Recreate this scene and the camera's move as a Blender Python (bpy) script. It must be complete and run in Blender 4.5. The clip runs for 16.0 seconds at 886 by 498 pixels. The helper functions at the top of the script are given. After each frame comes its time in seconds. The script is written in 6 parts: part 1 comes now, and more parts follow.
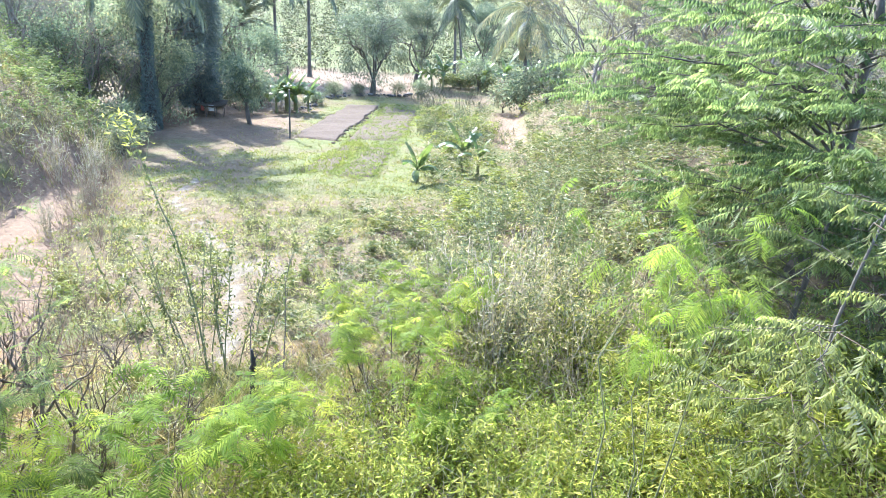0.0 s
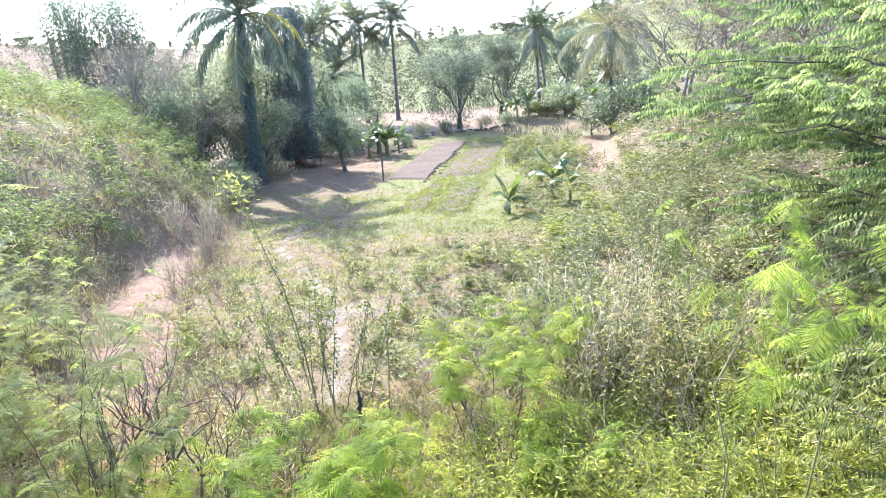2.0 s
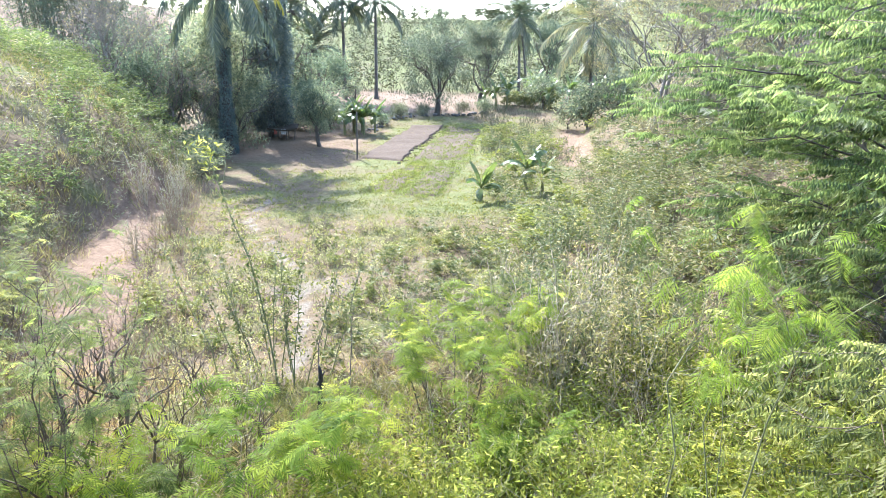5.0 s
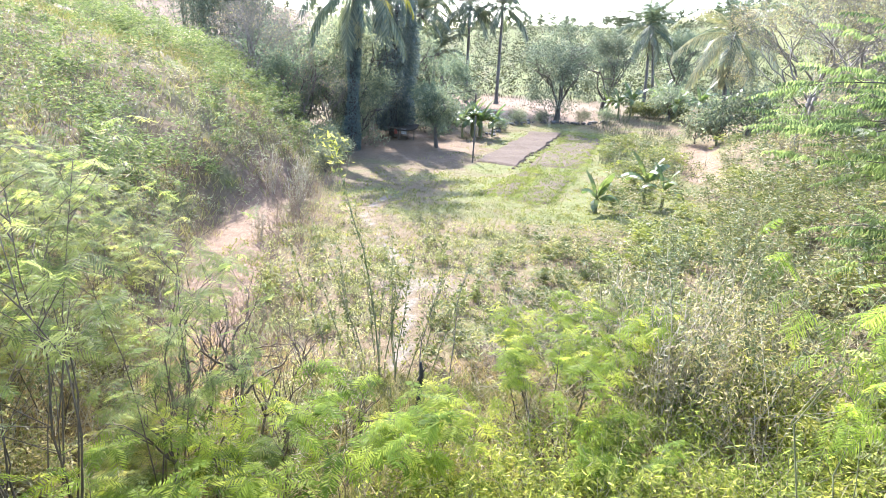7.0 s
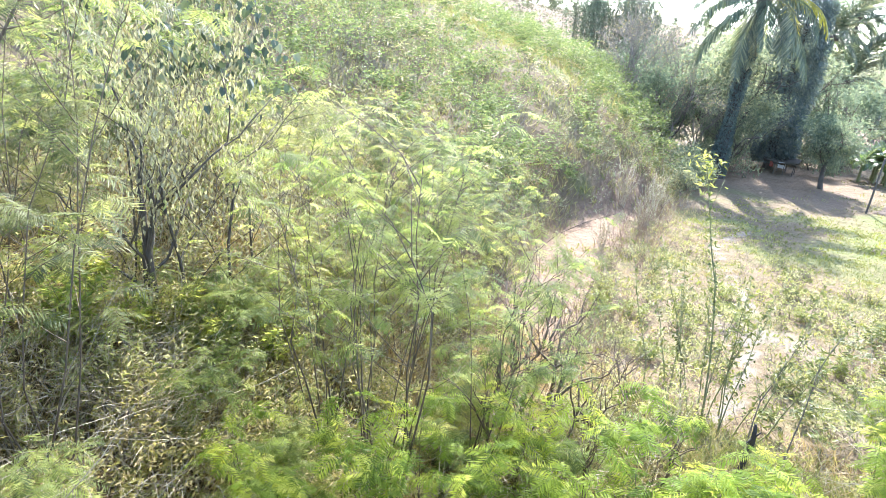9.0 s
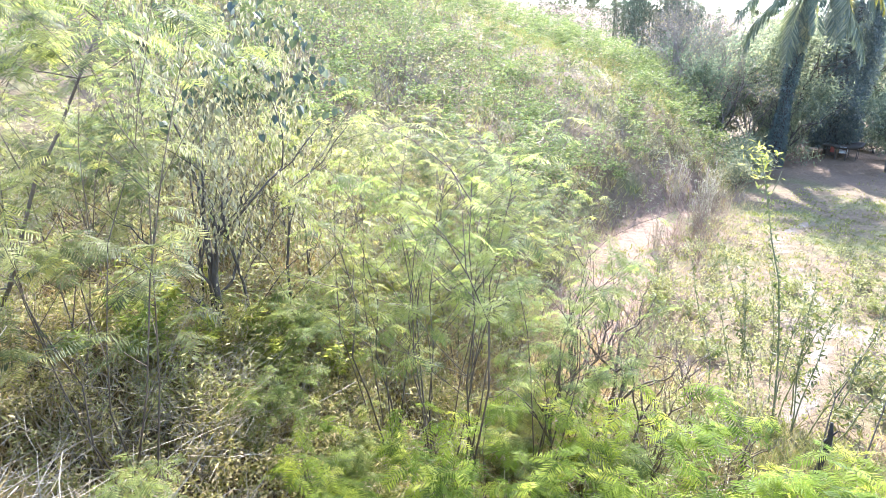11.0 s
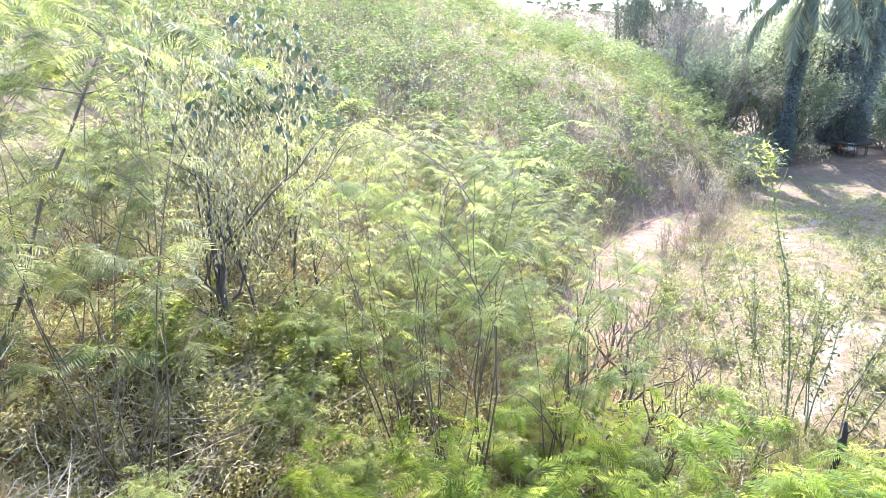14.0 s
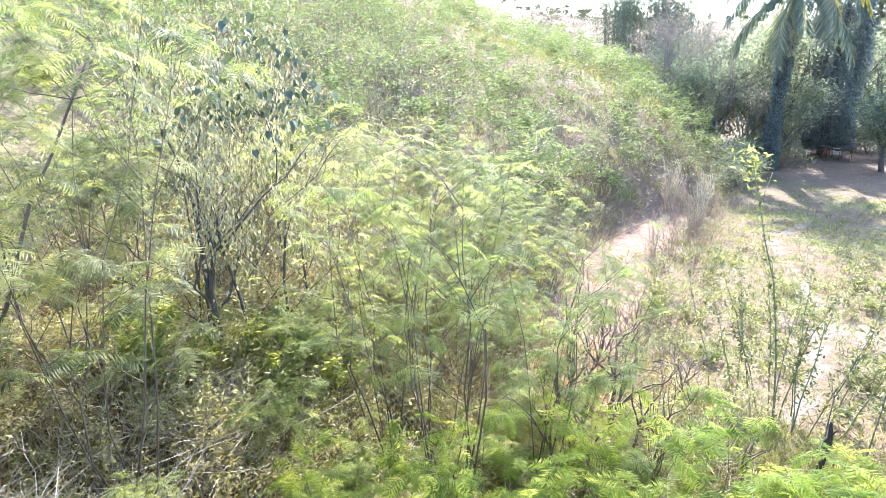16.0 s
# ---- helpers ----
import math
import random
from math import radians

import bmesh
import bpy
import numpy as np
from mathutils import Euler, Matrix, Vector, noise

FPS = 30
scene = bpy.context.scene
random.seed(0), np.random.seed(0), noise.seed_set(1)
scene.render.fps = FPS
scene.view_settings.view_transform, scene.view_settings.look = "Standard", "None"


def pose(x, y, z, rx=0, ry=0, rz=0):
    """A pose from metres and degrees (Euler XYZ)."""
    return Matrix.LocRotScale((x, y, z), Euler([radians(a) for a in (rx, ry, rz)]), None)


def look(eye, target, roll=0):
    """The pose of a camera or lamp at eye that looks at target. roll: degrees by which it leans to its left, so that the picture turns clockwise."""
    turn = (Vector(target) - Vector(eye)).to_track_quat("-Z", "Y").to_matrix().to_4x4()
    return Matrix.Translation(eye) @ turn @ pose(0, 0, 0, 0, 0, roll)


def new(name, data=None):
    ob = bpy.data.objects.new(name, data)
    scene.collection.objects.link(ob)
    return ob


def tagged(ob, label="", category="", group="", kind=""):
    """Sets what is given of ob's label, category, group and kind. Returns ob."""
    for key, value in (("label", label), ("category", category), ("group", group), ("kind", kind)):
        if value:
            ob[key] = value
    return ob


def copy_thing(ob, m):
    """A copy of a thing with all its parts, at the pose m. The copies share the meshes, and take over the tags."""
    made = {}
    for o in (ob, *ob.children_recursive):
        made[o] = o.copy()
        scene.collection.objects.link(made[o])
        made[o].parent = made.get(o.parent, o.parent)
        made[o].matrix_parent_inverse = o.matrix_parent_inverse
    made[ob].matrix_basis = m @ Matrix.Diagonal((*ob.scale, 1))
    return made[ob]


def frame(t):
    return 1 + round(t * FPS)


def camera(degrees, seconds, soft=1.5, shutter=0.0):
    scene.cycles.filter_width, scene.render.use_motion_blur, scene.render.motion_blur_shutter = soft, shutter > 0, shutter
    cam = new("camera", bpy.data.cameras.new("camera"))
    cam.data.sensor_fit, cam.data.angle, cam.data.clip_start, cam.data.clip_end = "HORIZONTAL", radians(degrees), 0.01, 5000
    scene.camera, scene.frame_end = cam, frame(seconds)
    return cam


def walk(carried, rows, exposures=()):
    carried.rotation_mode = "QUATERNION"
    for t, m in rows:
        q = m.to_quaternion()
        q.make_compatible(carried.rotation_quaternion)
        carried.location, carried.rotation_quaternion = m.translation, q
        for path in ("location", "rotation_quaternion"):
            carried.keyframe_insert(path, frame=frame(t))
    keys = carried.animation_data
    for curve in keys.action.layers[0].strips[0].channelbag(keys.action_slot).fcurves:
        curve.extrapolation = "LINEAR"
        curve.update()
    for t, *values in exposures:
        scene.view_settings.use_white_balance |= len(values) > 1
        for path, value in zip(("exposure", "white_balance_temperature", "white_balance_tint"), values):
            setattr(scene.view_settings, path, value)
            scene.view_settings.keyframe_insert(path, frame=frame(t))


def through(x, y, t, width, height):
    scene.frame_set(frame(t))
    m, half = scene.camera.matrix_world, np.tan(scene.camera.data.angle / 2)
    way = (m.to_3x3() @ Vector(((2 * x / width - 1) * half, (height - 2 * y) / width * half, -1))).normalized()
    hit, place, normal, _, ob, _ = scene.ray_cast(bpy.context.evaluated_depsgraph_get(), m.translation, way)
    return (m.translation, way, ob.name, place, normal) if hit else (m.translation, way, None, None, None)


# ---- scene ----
cam = camera(72.5, 16.0, 0.6)
PATH = [
    (0, (1.301, 0.169, 6.084), (1.436, 2.047, 5.409), 3.9),
    (0.5, (1.285, 0.176, 6.058), (1.307, 2.045, 5.346), 1.0),
    (1, (1.293, 0.178, 6.071), (1.271, 2.041, 5.345), 1.1),
    (1.5, (1.319, 0.171, 6.085), (1.228, 2.035, 5.364), -0.5),
    (2, (1.346, 0.183, 6.137), (1.161, 2.088, 5.558), -3.2),
    (2.5, (1.339, 0.138, 6.142), (1.223, 2.078, 5.671), 1.3),
    (3, (1.316, 0.14, 6.127), (1.223, 2.054, 5.553), 2.2),
    (3.5, (1.3, 0.153, 6.124), (1.205, 2.067, 5.552), 1.9),
    (4, (1.307, 0.141, 6.127), (1.226, 2.048, 5.528), 1.6),
    (6.5, (1.343, 0.136, 6.108), (1.243, 2.028, 5.469), 2.1),
    (7, (1.25, 0.163, 6.089), (0.822, 2.013, 5.461), 3.2),
    (7.5, (1.102, 0.185, 6.028), (0.305, 1.902, 5.383), 3.8),
    (8, (1.034, 0.183, 5.995), (-0.009, 1.755, 5.332), 3.8),
    (8.5, (0.962, 0.176, 5.954), (-0.283, 1.594, 5.291), 5.0),
    (9, (0.978, 0.104, 5.974), (-0.36, 1.433, 5.309), 6.0),
    (9.5, (1.013, 0.044, 6.027), (-0.377, 1.318, 5.359), 3.8),
    (12, (1.034, 0.012, 6.03), (-0.432, 1.215, 5.393), 1.0),
    (12.5, (1.049, 0.012, 6.019), (-0.426, 1.203, 5.383), 1.2),
    (13, (1.039, 0.002, 6.02), (-0.435, 1.197, 5.387), 0.8),
    (13.5, (1.042, 0.02, 6.01), (-0.429, 1.224, 5.389), 0.3),
    (14, (1.064, 0.041, 6.013), (-0.415, 1.234, 5.39), -0.5),
    (14.5, (1.063, 0.046, 6.017), (-0.427, 1.228, 5.397), -0.9),
    (15, (1.065, 0.045, 6.017), (-0.431, 1.223, 5.406), -0.9),
    (15.5, (1.082, 0.028, 6.02), (-0.41, 1.212, 5.411), -0.6),
    (16, (1.102, 0.029, 6.018), (-0.361, 1.249, 5.409), -0.4),
]
EXPOSURES = [(0.0, 2.88, 5750, 11), (0.5, 2.93, 5770, 15), (1.0, 2.94, 5750, 20), (1.5, 2.91, 5780, 20), (2.0, 2.79, 5950, 19), (2.5, 2.43, 6000, 17), (3.0, 2.53, 6050, 11), (3.5, 2.63, 5980, 10), (4.0, 2.65, 5980, 10), (6.5, 2.77, 6050, 18), (7.5, 2.86, 6280, 14), (8.0, 2.92, 6250, 11), (9.0, 3.04, 6150, 13), (12.0, 3.11, 5950, 21), (16.0, 3.10, 5950, 20)]
walk(cam, [(t, look(eye, target, roll)) for t, eye, target, roll in PATH], EXPOSURES)

SUN_TO = Vector((-0.50, 0.74, 0.88)).normalized()

# world, sun
world = bpy.data.worlds.new("sky")
scene.world = world
world.use_nodes = True
wt = world.node_tree
sky = wt.nodes.new("ShaderNodeTexSky")
sky.sky_type = "NISHITA"
sky.sun_disc = False
sky.sun_elevation = math.asin(SUN_TO.z)
sky.sun_rotation = math.atan2(SUN_TO.x, SUN_TO.y) % (2 * math.pi)
sky.air_density, sky.dust_density, sky.ozone_density = 1.0, 1.0, 1.2
bg = wt.nodes["Background"]
bg.inputs["Strength"].default_value = 0.15
wt.links.new(sky.outputs["Color"], bg.inputs["Color"])
sun_data = bpy.data.lights.new("sun", "SUN")
sun_data.energy, sun_data.angle, sun_data.color = 3.25, radians(0.55), (1.0, 0.965, 0.91)
sun = new("sun", sun_data)
sun.matrix_basis = look(tuple(SUN_TO * 60), (0, 0, 0))


# materials
def nodes_of(name):
    m = bpy.data.materials.new(name)
    m.use_nodes = True
    nt = m.node_tree
    return m, nt, nt.nodes["Principled BSDF"], nt.nodes["Material Output"]


def put(nt, kind, **values):
    n = nt.nodes.new("ShaderNode" + kind)
    for key, value in values.items():
        n.inputs[key.replace("_", " ")].default_value = value
    return n


def ramp(nt, factor, stops):
    r = nt.nodes.new("ShaderNodeValToRGB")
    while len(r.color_ramp.elements) < len(stops):
        r.color_ramp.elements.new(0.5)
    for e, (at, c) in zip(r.color_ramp.elements, stops):
        e.position, e.color = at, (*c, 1)
    nt.links.new(factor, r.inputs["Fac"])
    return r.outputs["Color"]


def mix(nt, factor, a, b, kind="MIX"):
    n = nt.nodes.new("ShaderNodeMix")
    n.data_type, n.blend_type = "RGBA", kind
    for value, sock in ((factor, n.inputs[0]), (a, n.inputs[6]), (b, n.inputs[7])):
        if isinstance(value, (int, float)):
            sock.default_value = value
        elif isinstance(value, tuple):
            sock.default_value = (*value, 1)
        else:
            nt.links.new(value, sock)
    return n.outputs[2]


def leaf_material(name, stops, through=0.45, rough=0.5, gloss=0.35):
    """Thin leaves that let light through; every leaf takes its own shade."""
    m, nt, p, out = nodes_of(name)
    geo = nt.nodes.new("ShaderNodeNewGeometry")
    info = nt.nodes.new("ShaderNodeObjectInfo")
    colour = ramp(nt, geo.outputs["Random Per Island"], stops)
    tint = ramp(nt, info.outputs["Random"], [(0.0, (0.8, 0.88, 0.85)), (0.5, (1.05, 1.02, 0.95)), (1.0, (1.22, 1.08, 1.0))])
    colour = mix(nt, 1.0, colour, tint, "MULTIPLY")
    co = nt.nodes.new("ShaderNodeTexCoord")
    ns = put(nt, "TexNoise", Scale=1.7, Detail=3.0)
    nt.links.new(co.outputs["Object"], ns.inputs["Vector"])
    colour = mix(nt, 0.55, colour, ramp(nt, ns.outputs["Fac"], [(0.3, (0.55, 0.6, 0.5)), (0.7, (1.3, 1.25, 1.1))]), "MULTIPLY")
    nt.links.new(colour, p.inputs["Base Color"])
    p.inputs["Roughness"].default_value = rough
    p.inputs["Specular IOR Level"].default_value = gloss
    tr = nt.nodes.new("ShaderNodeBsdfTranslucent")
    nt.links.new(mix(nt, 1.0, colour, (1.16, 1.2, 0.84), "MULTIPLY"), tr.inputs["Color"])
    sh = nt.nodes.new("ShaderNodeMixShader")
    sh.inputs["Fac"].default_value = through
    nt.links.new(p.outputs[0], sh.inputs[1])
    nt.links.new(tr.outputs[0], sh.inputs[2])
    nt.links.new(sh.outputs[0], out.inputs["Surface"])
    return m


def bark_material(name, dark, light, scale=8.0, rings=False):
    m, nt, p, out = nodes_of(name)
    co = nt.nodes.new("ShaderNodeTexCoord")
    mp = put(nt, "Mapping", Scale=(1, 1, 3.0 if rings else 0.25))
    nt.links.new(co.outputs["Object"], mp.inputs["Vector"])
    a = put(nt, "TexNoise", Scale=scale, Detail=6.0, Roughness=0.65)
    b = put(nt, "TexNoise", Scale=1.3, Detail=2.0)
    nt.links.new(mp.outputs[0], a.inputs["Vector"])
    nt.links.new(co.outputs["Object"], b.inputs["Vector"])
    c = ramp(nt, a.outputs["Fac"], [(0.3, dark), (0.7, light)])
    c = mix(nt, 0.5, c, ramp(nt, b.outputs["Fac"], [(0.35, (0.6, 0.6, 0.6)), (0.65, (1.2, 1.18, 1.1))]), "MULTIPLY")
    nt.links.new(c, p.inputs["Base Color"])
    p.inputs["Roughness"].default_value = 0.9
    bump = put(nt, "Bump", Strength=0.6, Distance=0.02)
    nt.links.new(a.outputs["Fac"], bump.inputs["Height"])
    nt.links.new(bump.outputs[0], p.inputs["Normal"])
    return m


def plain_material(name, dark, light, scale=12.0, rough=0.8, bumpy=0.3):
    m, nt, p, out = nodes_of(name)
    co = nt.nodes.new("ShaderNodeTexCoord")
    a = put(nt, "TexNoise", Scale=scale, Detail=8.0, Roughness=0.7)
    nt.links.new(co.outputs["Object"], a.inputs["Vector"])
    nt.links.new(ramp(nt, a.outputs["Fac"], [(0.3, dark), (0.7, light)]), p.inputs["Base Color"])
    p.inputs["Specular IOR Level"].default_value = 0.15
    p.inputs["Roughness"].default_value = rough
    bump = put(nt, "Bump", Strength=bumpy, Distance=0.03)
    nt.links.new(a.outputs["Fac"], bump.inputs["Height"])
    nt.links.new(bump.outputs[0], p.inputs["Normal"])
    return m


# Wide stops put shaded and sunlit leaves into the colour, random per leaf.
FEATHER = leaf_material("leucaena_leaf", [(0, (0.10, 0.132, 0.055)), (0.3, (0.18, 0.222, 0.078)), (0.7, (0.29, 0.335, 0.112)), (0.92, (0.39, 0.42, 0.142)), (1, (0.5, 0.485, 0.19))], 0.7, 0.5, 0.22)
FEATHER_SAGE = leaf_material("sage_leucaena_leaf", [(0, (0.072, 0.092, 0.047)), (0.3, (0.125, 0.15, 0.07)), (0.7, (0.195, 0.222, 0.094)), (0.92, (0.275, 0.293, 0.12)), (1, (0.37, 0.36, 0.142))], 0.62, 0.5, 0.22)
FEATHER_GREEN = leaf_material("fresh_leucaena_leaf", [(0, (0.09, 0.14, 0.03)), (0.3, (0.165, 0.245, 0.042)), (0.7, (0.27, 0.37, 0.062)), (1, (0.45, 0.5, 0.1))], 0.7, 0.5, 0.2)
FEATHER_FAR = leaf_material("hillside_leaf", [(0, (0.075, 0.105, 0.05)), (0.45, (0.135, 0.178, 0.08)), (0.8, (0.185, 0.23, 0.105)), (1, (0.26, 0.285, 0.14))], 0.5, 0.5, 0.2)
LANCE = leaf_material("thicket_leaf", [(0, (0.14, 0.18, 0.055)), (0.4, (0.275, 0.31, 0.09)), (0.85, (0.42, 0.44, 0.135)), (1, (0.53, 0.51, 0.2))], 0.78, 0.45, 0.3)
DRYLEAF = leaf_material("dry_leaf", [(0, (0.16, 0.14, 0.085)), (0.45, (0.28, 0.25, 0.155)), (0.8, (0.4, 0.36, 0.24)), (1, (0.2, 0.23, 0.09))], 0.35)
PINNATE = leaf_material("pinnate_leaf", [(0, (0.07, 0.095, 0.05)), (0.35, (0.135, 0.172, 0.08)), (0.75, (0.235, 0.275, 0.122)), (1, (0.38, 0.41, 0.2))], 0.68, 0.48, 0.3)
# Lightened, bluish leaf colour carries the veil of haze over the background trees.
HAZED_BROAD = leaf_material("hazed_broad_leaf", [(0, (0.1, 0.128, 0.115)), (0.6, (0.18, 0.21, 0.18)), (1, (0.29, 0.31, 0.25))], 0.6, 0.55, 0.25)
# Dark vine leaves; the blue lift in the colour is painted haze.
HAZED_VINE = leaf_material("hazed_vine_leaf", [(0.0, (0.07, 0.1, 0.115)), (0.7, (0.118, 0.155, 0.165)), (1.0, (0.18, 0.21, 0.2))], 0.3, 0.5)
HEART = leaf_material("heart_leaf", [(0, (0.04, 0.055, 0.045)), (0.45, (0.075, 0.095, 0.065)), (0.8, (0.13, 0.14, 0.08)), (1, (0.32, 0.30, 0.17))], 0.2, 0.45, 0.45)
WITHERED = leaf_material("withered_leaf", [(0, (0.15, 0.125, 0.09)), (0.5, (0.3, 0.265, 0.195)), (0.9, (0.44, 0.4, 0.3)), (1, (0.26, 0.28, 0.12))], 0.4, 0.6, 0.3)
PALM = leaf_material("palm_leaflet", [(0, (0.075, 0.1, 0.08)), (0.6, (0.14, 0.165, 0.125)), (1, (0.25, 0.27, 0.2))], 0.42, 0.4, 0.45)
PALM_DRY = leaf_material("palm_leaflet_yellowed", [(0.0, (0.218, 0.227, 0.152)), (0.6, (0.358, 0.356, 0.233)), (1.0, (0.504, 0.431, 0.278))], 0.3, 0.4, 0.5)
BANANA = leaf_material("banana_leaf", [(0.0, (0.075, 0.115, 0.05)), (1.0, (0.165, 0.215, 0.08))], 0.45, 0.35, 0.5)
# Bluish grey mixed into this leaf colour stands for distance haze.
HAZED_BAMBOO = leaf_material("hazed_bamboo_leaf", [(0, (0.06, 0.085, 0.075)), (0.6, (0.12, 0.148, 0.125)), (1, (0.23, 0.25, 0.195))], 0.4, 0.5, 0.3)
CROP = leaf_material("crop_leaf", [(0, (0.13, 0.162, 0.045)), (0.6, (0.205, 0.24, 0.066)), (1, (0.32, 0.325, 0.11))], 0.4)
GRASS = leaf_material("valley_grass", [(0, (0.115, 0.135, 0.045)), (0.45, (0.18, 0.2, 0.073)), (0.8, (0.25, 0.245, 0.115)), (1, (0.31, 0.275, 0.165))], 0.35)
STRAW = leaf_material("dry_straw", [(0.0, (0.2, 0.15, 0.09)), (0.5, (0.33, 0.265, 0.16)), (1.0, (0.44, 0.375, 0.235))], 0.5)
TWIG = bark_material("grey_twig", (0.063, 0.054, 0.042), (0.161, 0.142, 0.112), 20)
TWIG_GREY = bark_material("pale_grey_twig", (0.105, 0.09, 0.076), (0.225, 0.2, 0.168), 20)
TWIG_RED = bark_material("reddish_dry_stalk", (0.13, 0.08, 0.056), (0.28, 0.185, 0.135), 20)
TWIG_DARK = bark_material("dark_twig", (0.032, 0.026, 0.020), (0.101, 0.083, 0.061), 20)
STEM = bark_material("leucaena_stem", (0.056, 0.043, 0.028), (0.154, 0.118, 0.081), 20)
TWIG_PALE = bark_material("pale_dry_stem", (0.280, 0.226, 0.152), (0.540, 0.476, 0.357), 20)
MIXLEAF = leaf_material("undergrowth_leaf", [(0, (0.17, 0.185, 0.075)), (0.45, (0.29, 0.29, 0.13)), (0.8, (0.42, 0.39, 0.24)), (1, (0.54, 0.49, 0.36))], 0.6, 0.5, 0.25)
WEED = leaf_material("weed_leaf", [(0.0, (0.065, 0.085, 0.037)), (0.5, (0.118, 0.147, 0.058)), (0.85, (0.19, 0.212, 0.085)), (1.0, (0.3, 0.275, 0.155))], 0.35, 0.5, 0.35)
GREENSTEM = bark_material("green_stem", (0.10, 0.11, 0.045), (0.22, 0.22, 0.10), 18)
BARK = bark_material("tree_bark", (0.044, 0.037, 0.030), (0.122, 0.108, 0.088), 9)
PALM_BARK = bark_material("palm_bark", (0.068, 0.061, 0.054), (0.161, 0.147, 0.127), 6, True)
CULM = bark_material("bamboo_culm", (0.082, 0.088, 0.054), (0.184, 0.184, 0.116), 6, True)
STONE = plain_material("field_stone", (0.078, 0.073, 0.068), (0.196, 0.186, 0.171), 5.0)
WOOD = plain_material("weathered_wood", (0.059, 0.049, 0.042), (0.137, 0.122, 0.103), 14.0)
THATCH = plain_material("dry_thatch", (0.040, 0.034, 0.027), (0.092, 0.080, 0.061), 25.0, 0.95, 0.8)
CLOTH_RED = plain_material("faded_red_cloth", (0.259, 0.072, 0.058), (0.346, 0.122, 0.094), 4.0)
CLOTH_PALE = plain_material("pale_cloth", (0.396, 0.389, 0.374), (0.518, 0.511, 0.490), 4.0)
TILLED = plain_material("tilled_soil", (0.058, 0.043, 0.032), (0.122, 0.094, 0.07), 9.0, 0.95, 1.0)


# ---- the ground ----
def step(a, b, x):
    t = np.clip((x - a) / (b - a), 0, 1)
    return t * t * (3 - 2 * t)


def wave(x, y, s=0.0):
    """Smooth unevenness between about -1 and 1."""
    return (np.sin(0.9 * x + 1.3 * y + s) + np.sin(1.7 * x - 0.8 * y + 2.1 * s + 1) + np.sin(-0.6 * x + 2.3 * y + 3 * s)
            + 0.6 * np.sin(3.1 * x + 2.2 * y + s) + 0.6 * np.sin(2.4 * x - 3.7 * y + s)) / 4.2


def left_foot(y):
    return np.interp(y, [-20, 0, 5, 11, 18, 25, 30, 36, 45, 60, 90], [-6.0, -4.4, -4.9, -7.7, -11.2, -10.2, -12.6, -17.5, -25, -42, -80])


def right_foot(y):
    return np.interp(y, [-20, 5, 25, 38, 60, 90], [7, 6, 6.6, 7.4, 13, 30])


def height(x, y):
    x, y = np.asarray(x, float), np.asarray(y, float)
    floor = np.interp(y, [0, 30, 45, 55, 75], [0, 0.1, 0.3, 1.0, 1.5])
    s = np.maximum(left_foot(y) + 0.5 * wave(0.3 * x, 0.5 * y, 4) - x, 0)
    left = np.interp(y, [12, 20], [5.7, 7.0]) * (1 - np.exp(-s / np.interp(y, [8, 14], [9.0, 6.5]))) + 0.03 * np.clip(s - 12, 0, 60) + 0.19 * np.clip(s - 8, 0, 30) * step(0.8, 1.3, -x / np.maximum(y, 4))
    s = np.maximum(x - right_foot(y), 0)
    right = 6.0 * (1 - np.exp(-s / 9.0))
    e = y - (-0.5 + 0.45 * np.minimum(x - 1, 0))
    bank = 4.6 * (1 - step(-0.6, 5.6, e))
    r = np.hypot(0.9 * x, y)
    hill = 12.5 * step(70, 195, r) + 4.0 * step(-5, 40, x) * step(85, 150, y) - 5.0 * step(20, 80, -x) * step(80, 150, y) + 30 * step(260, 1500, r)
    rough = 0.05 * wave(1.3 * x, 1.3 * y) + 0.10 * wave(0.35 * x, 0.4 * y, 2) + step(60, 150, r) * 1.2 * wave(0.06 * x, 0.05 * y, 1)
    return floor + np.maximum(np.maximum(left, right), bank) + hill + rough


def gz(x, y):
    return float(height(x, y))


def near_line(x, y, pts):
    best = np.full(np.shape(x), 1e9)
    for (ax, ay), (bx, by) in zip(pts, pts[1:]):
        dx, dy = bx - ax, by - ay
        t = np.clip(((x - ax) * dx + (y - ay) * dy) / (dx * dx + dy * dy), 0, 1)
        best = np.minimum(best, np.hypot(x - ax - t * dx, y - ay - t * dy))
    return best


TRACK = [(-6.9, 24.4), (-6.5, 20.4), (-4.6, 17.6), (-3.2, 15.6), (-2.3, 12.2), (-1.8, 9.6), (-1.2, 8.2)]
GULLY = [(-11.2, 23.0), (-10.4, 19.5), (-7.8, 13.6), (-6.0, 9.4), (-4.6, 7.4)]


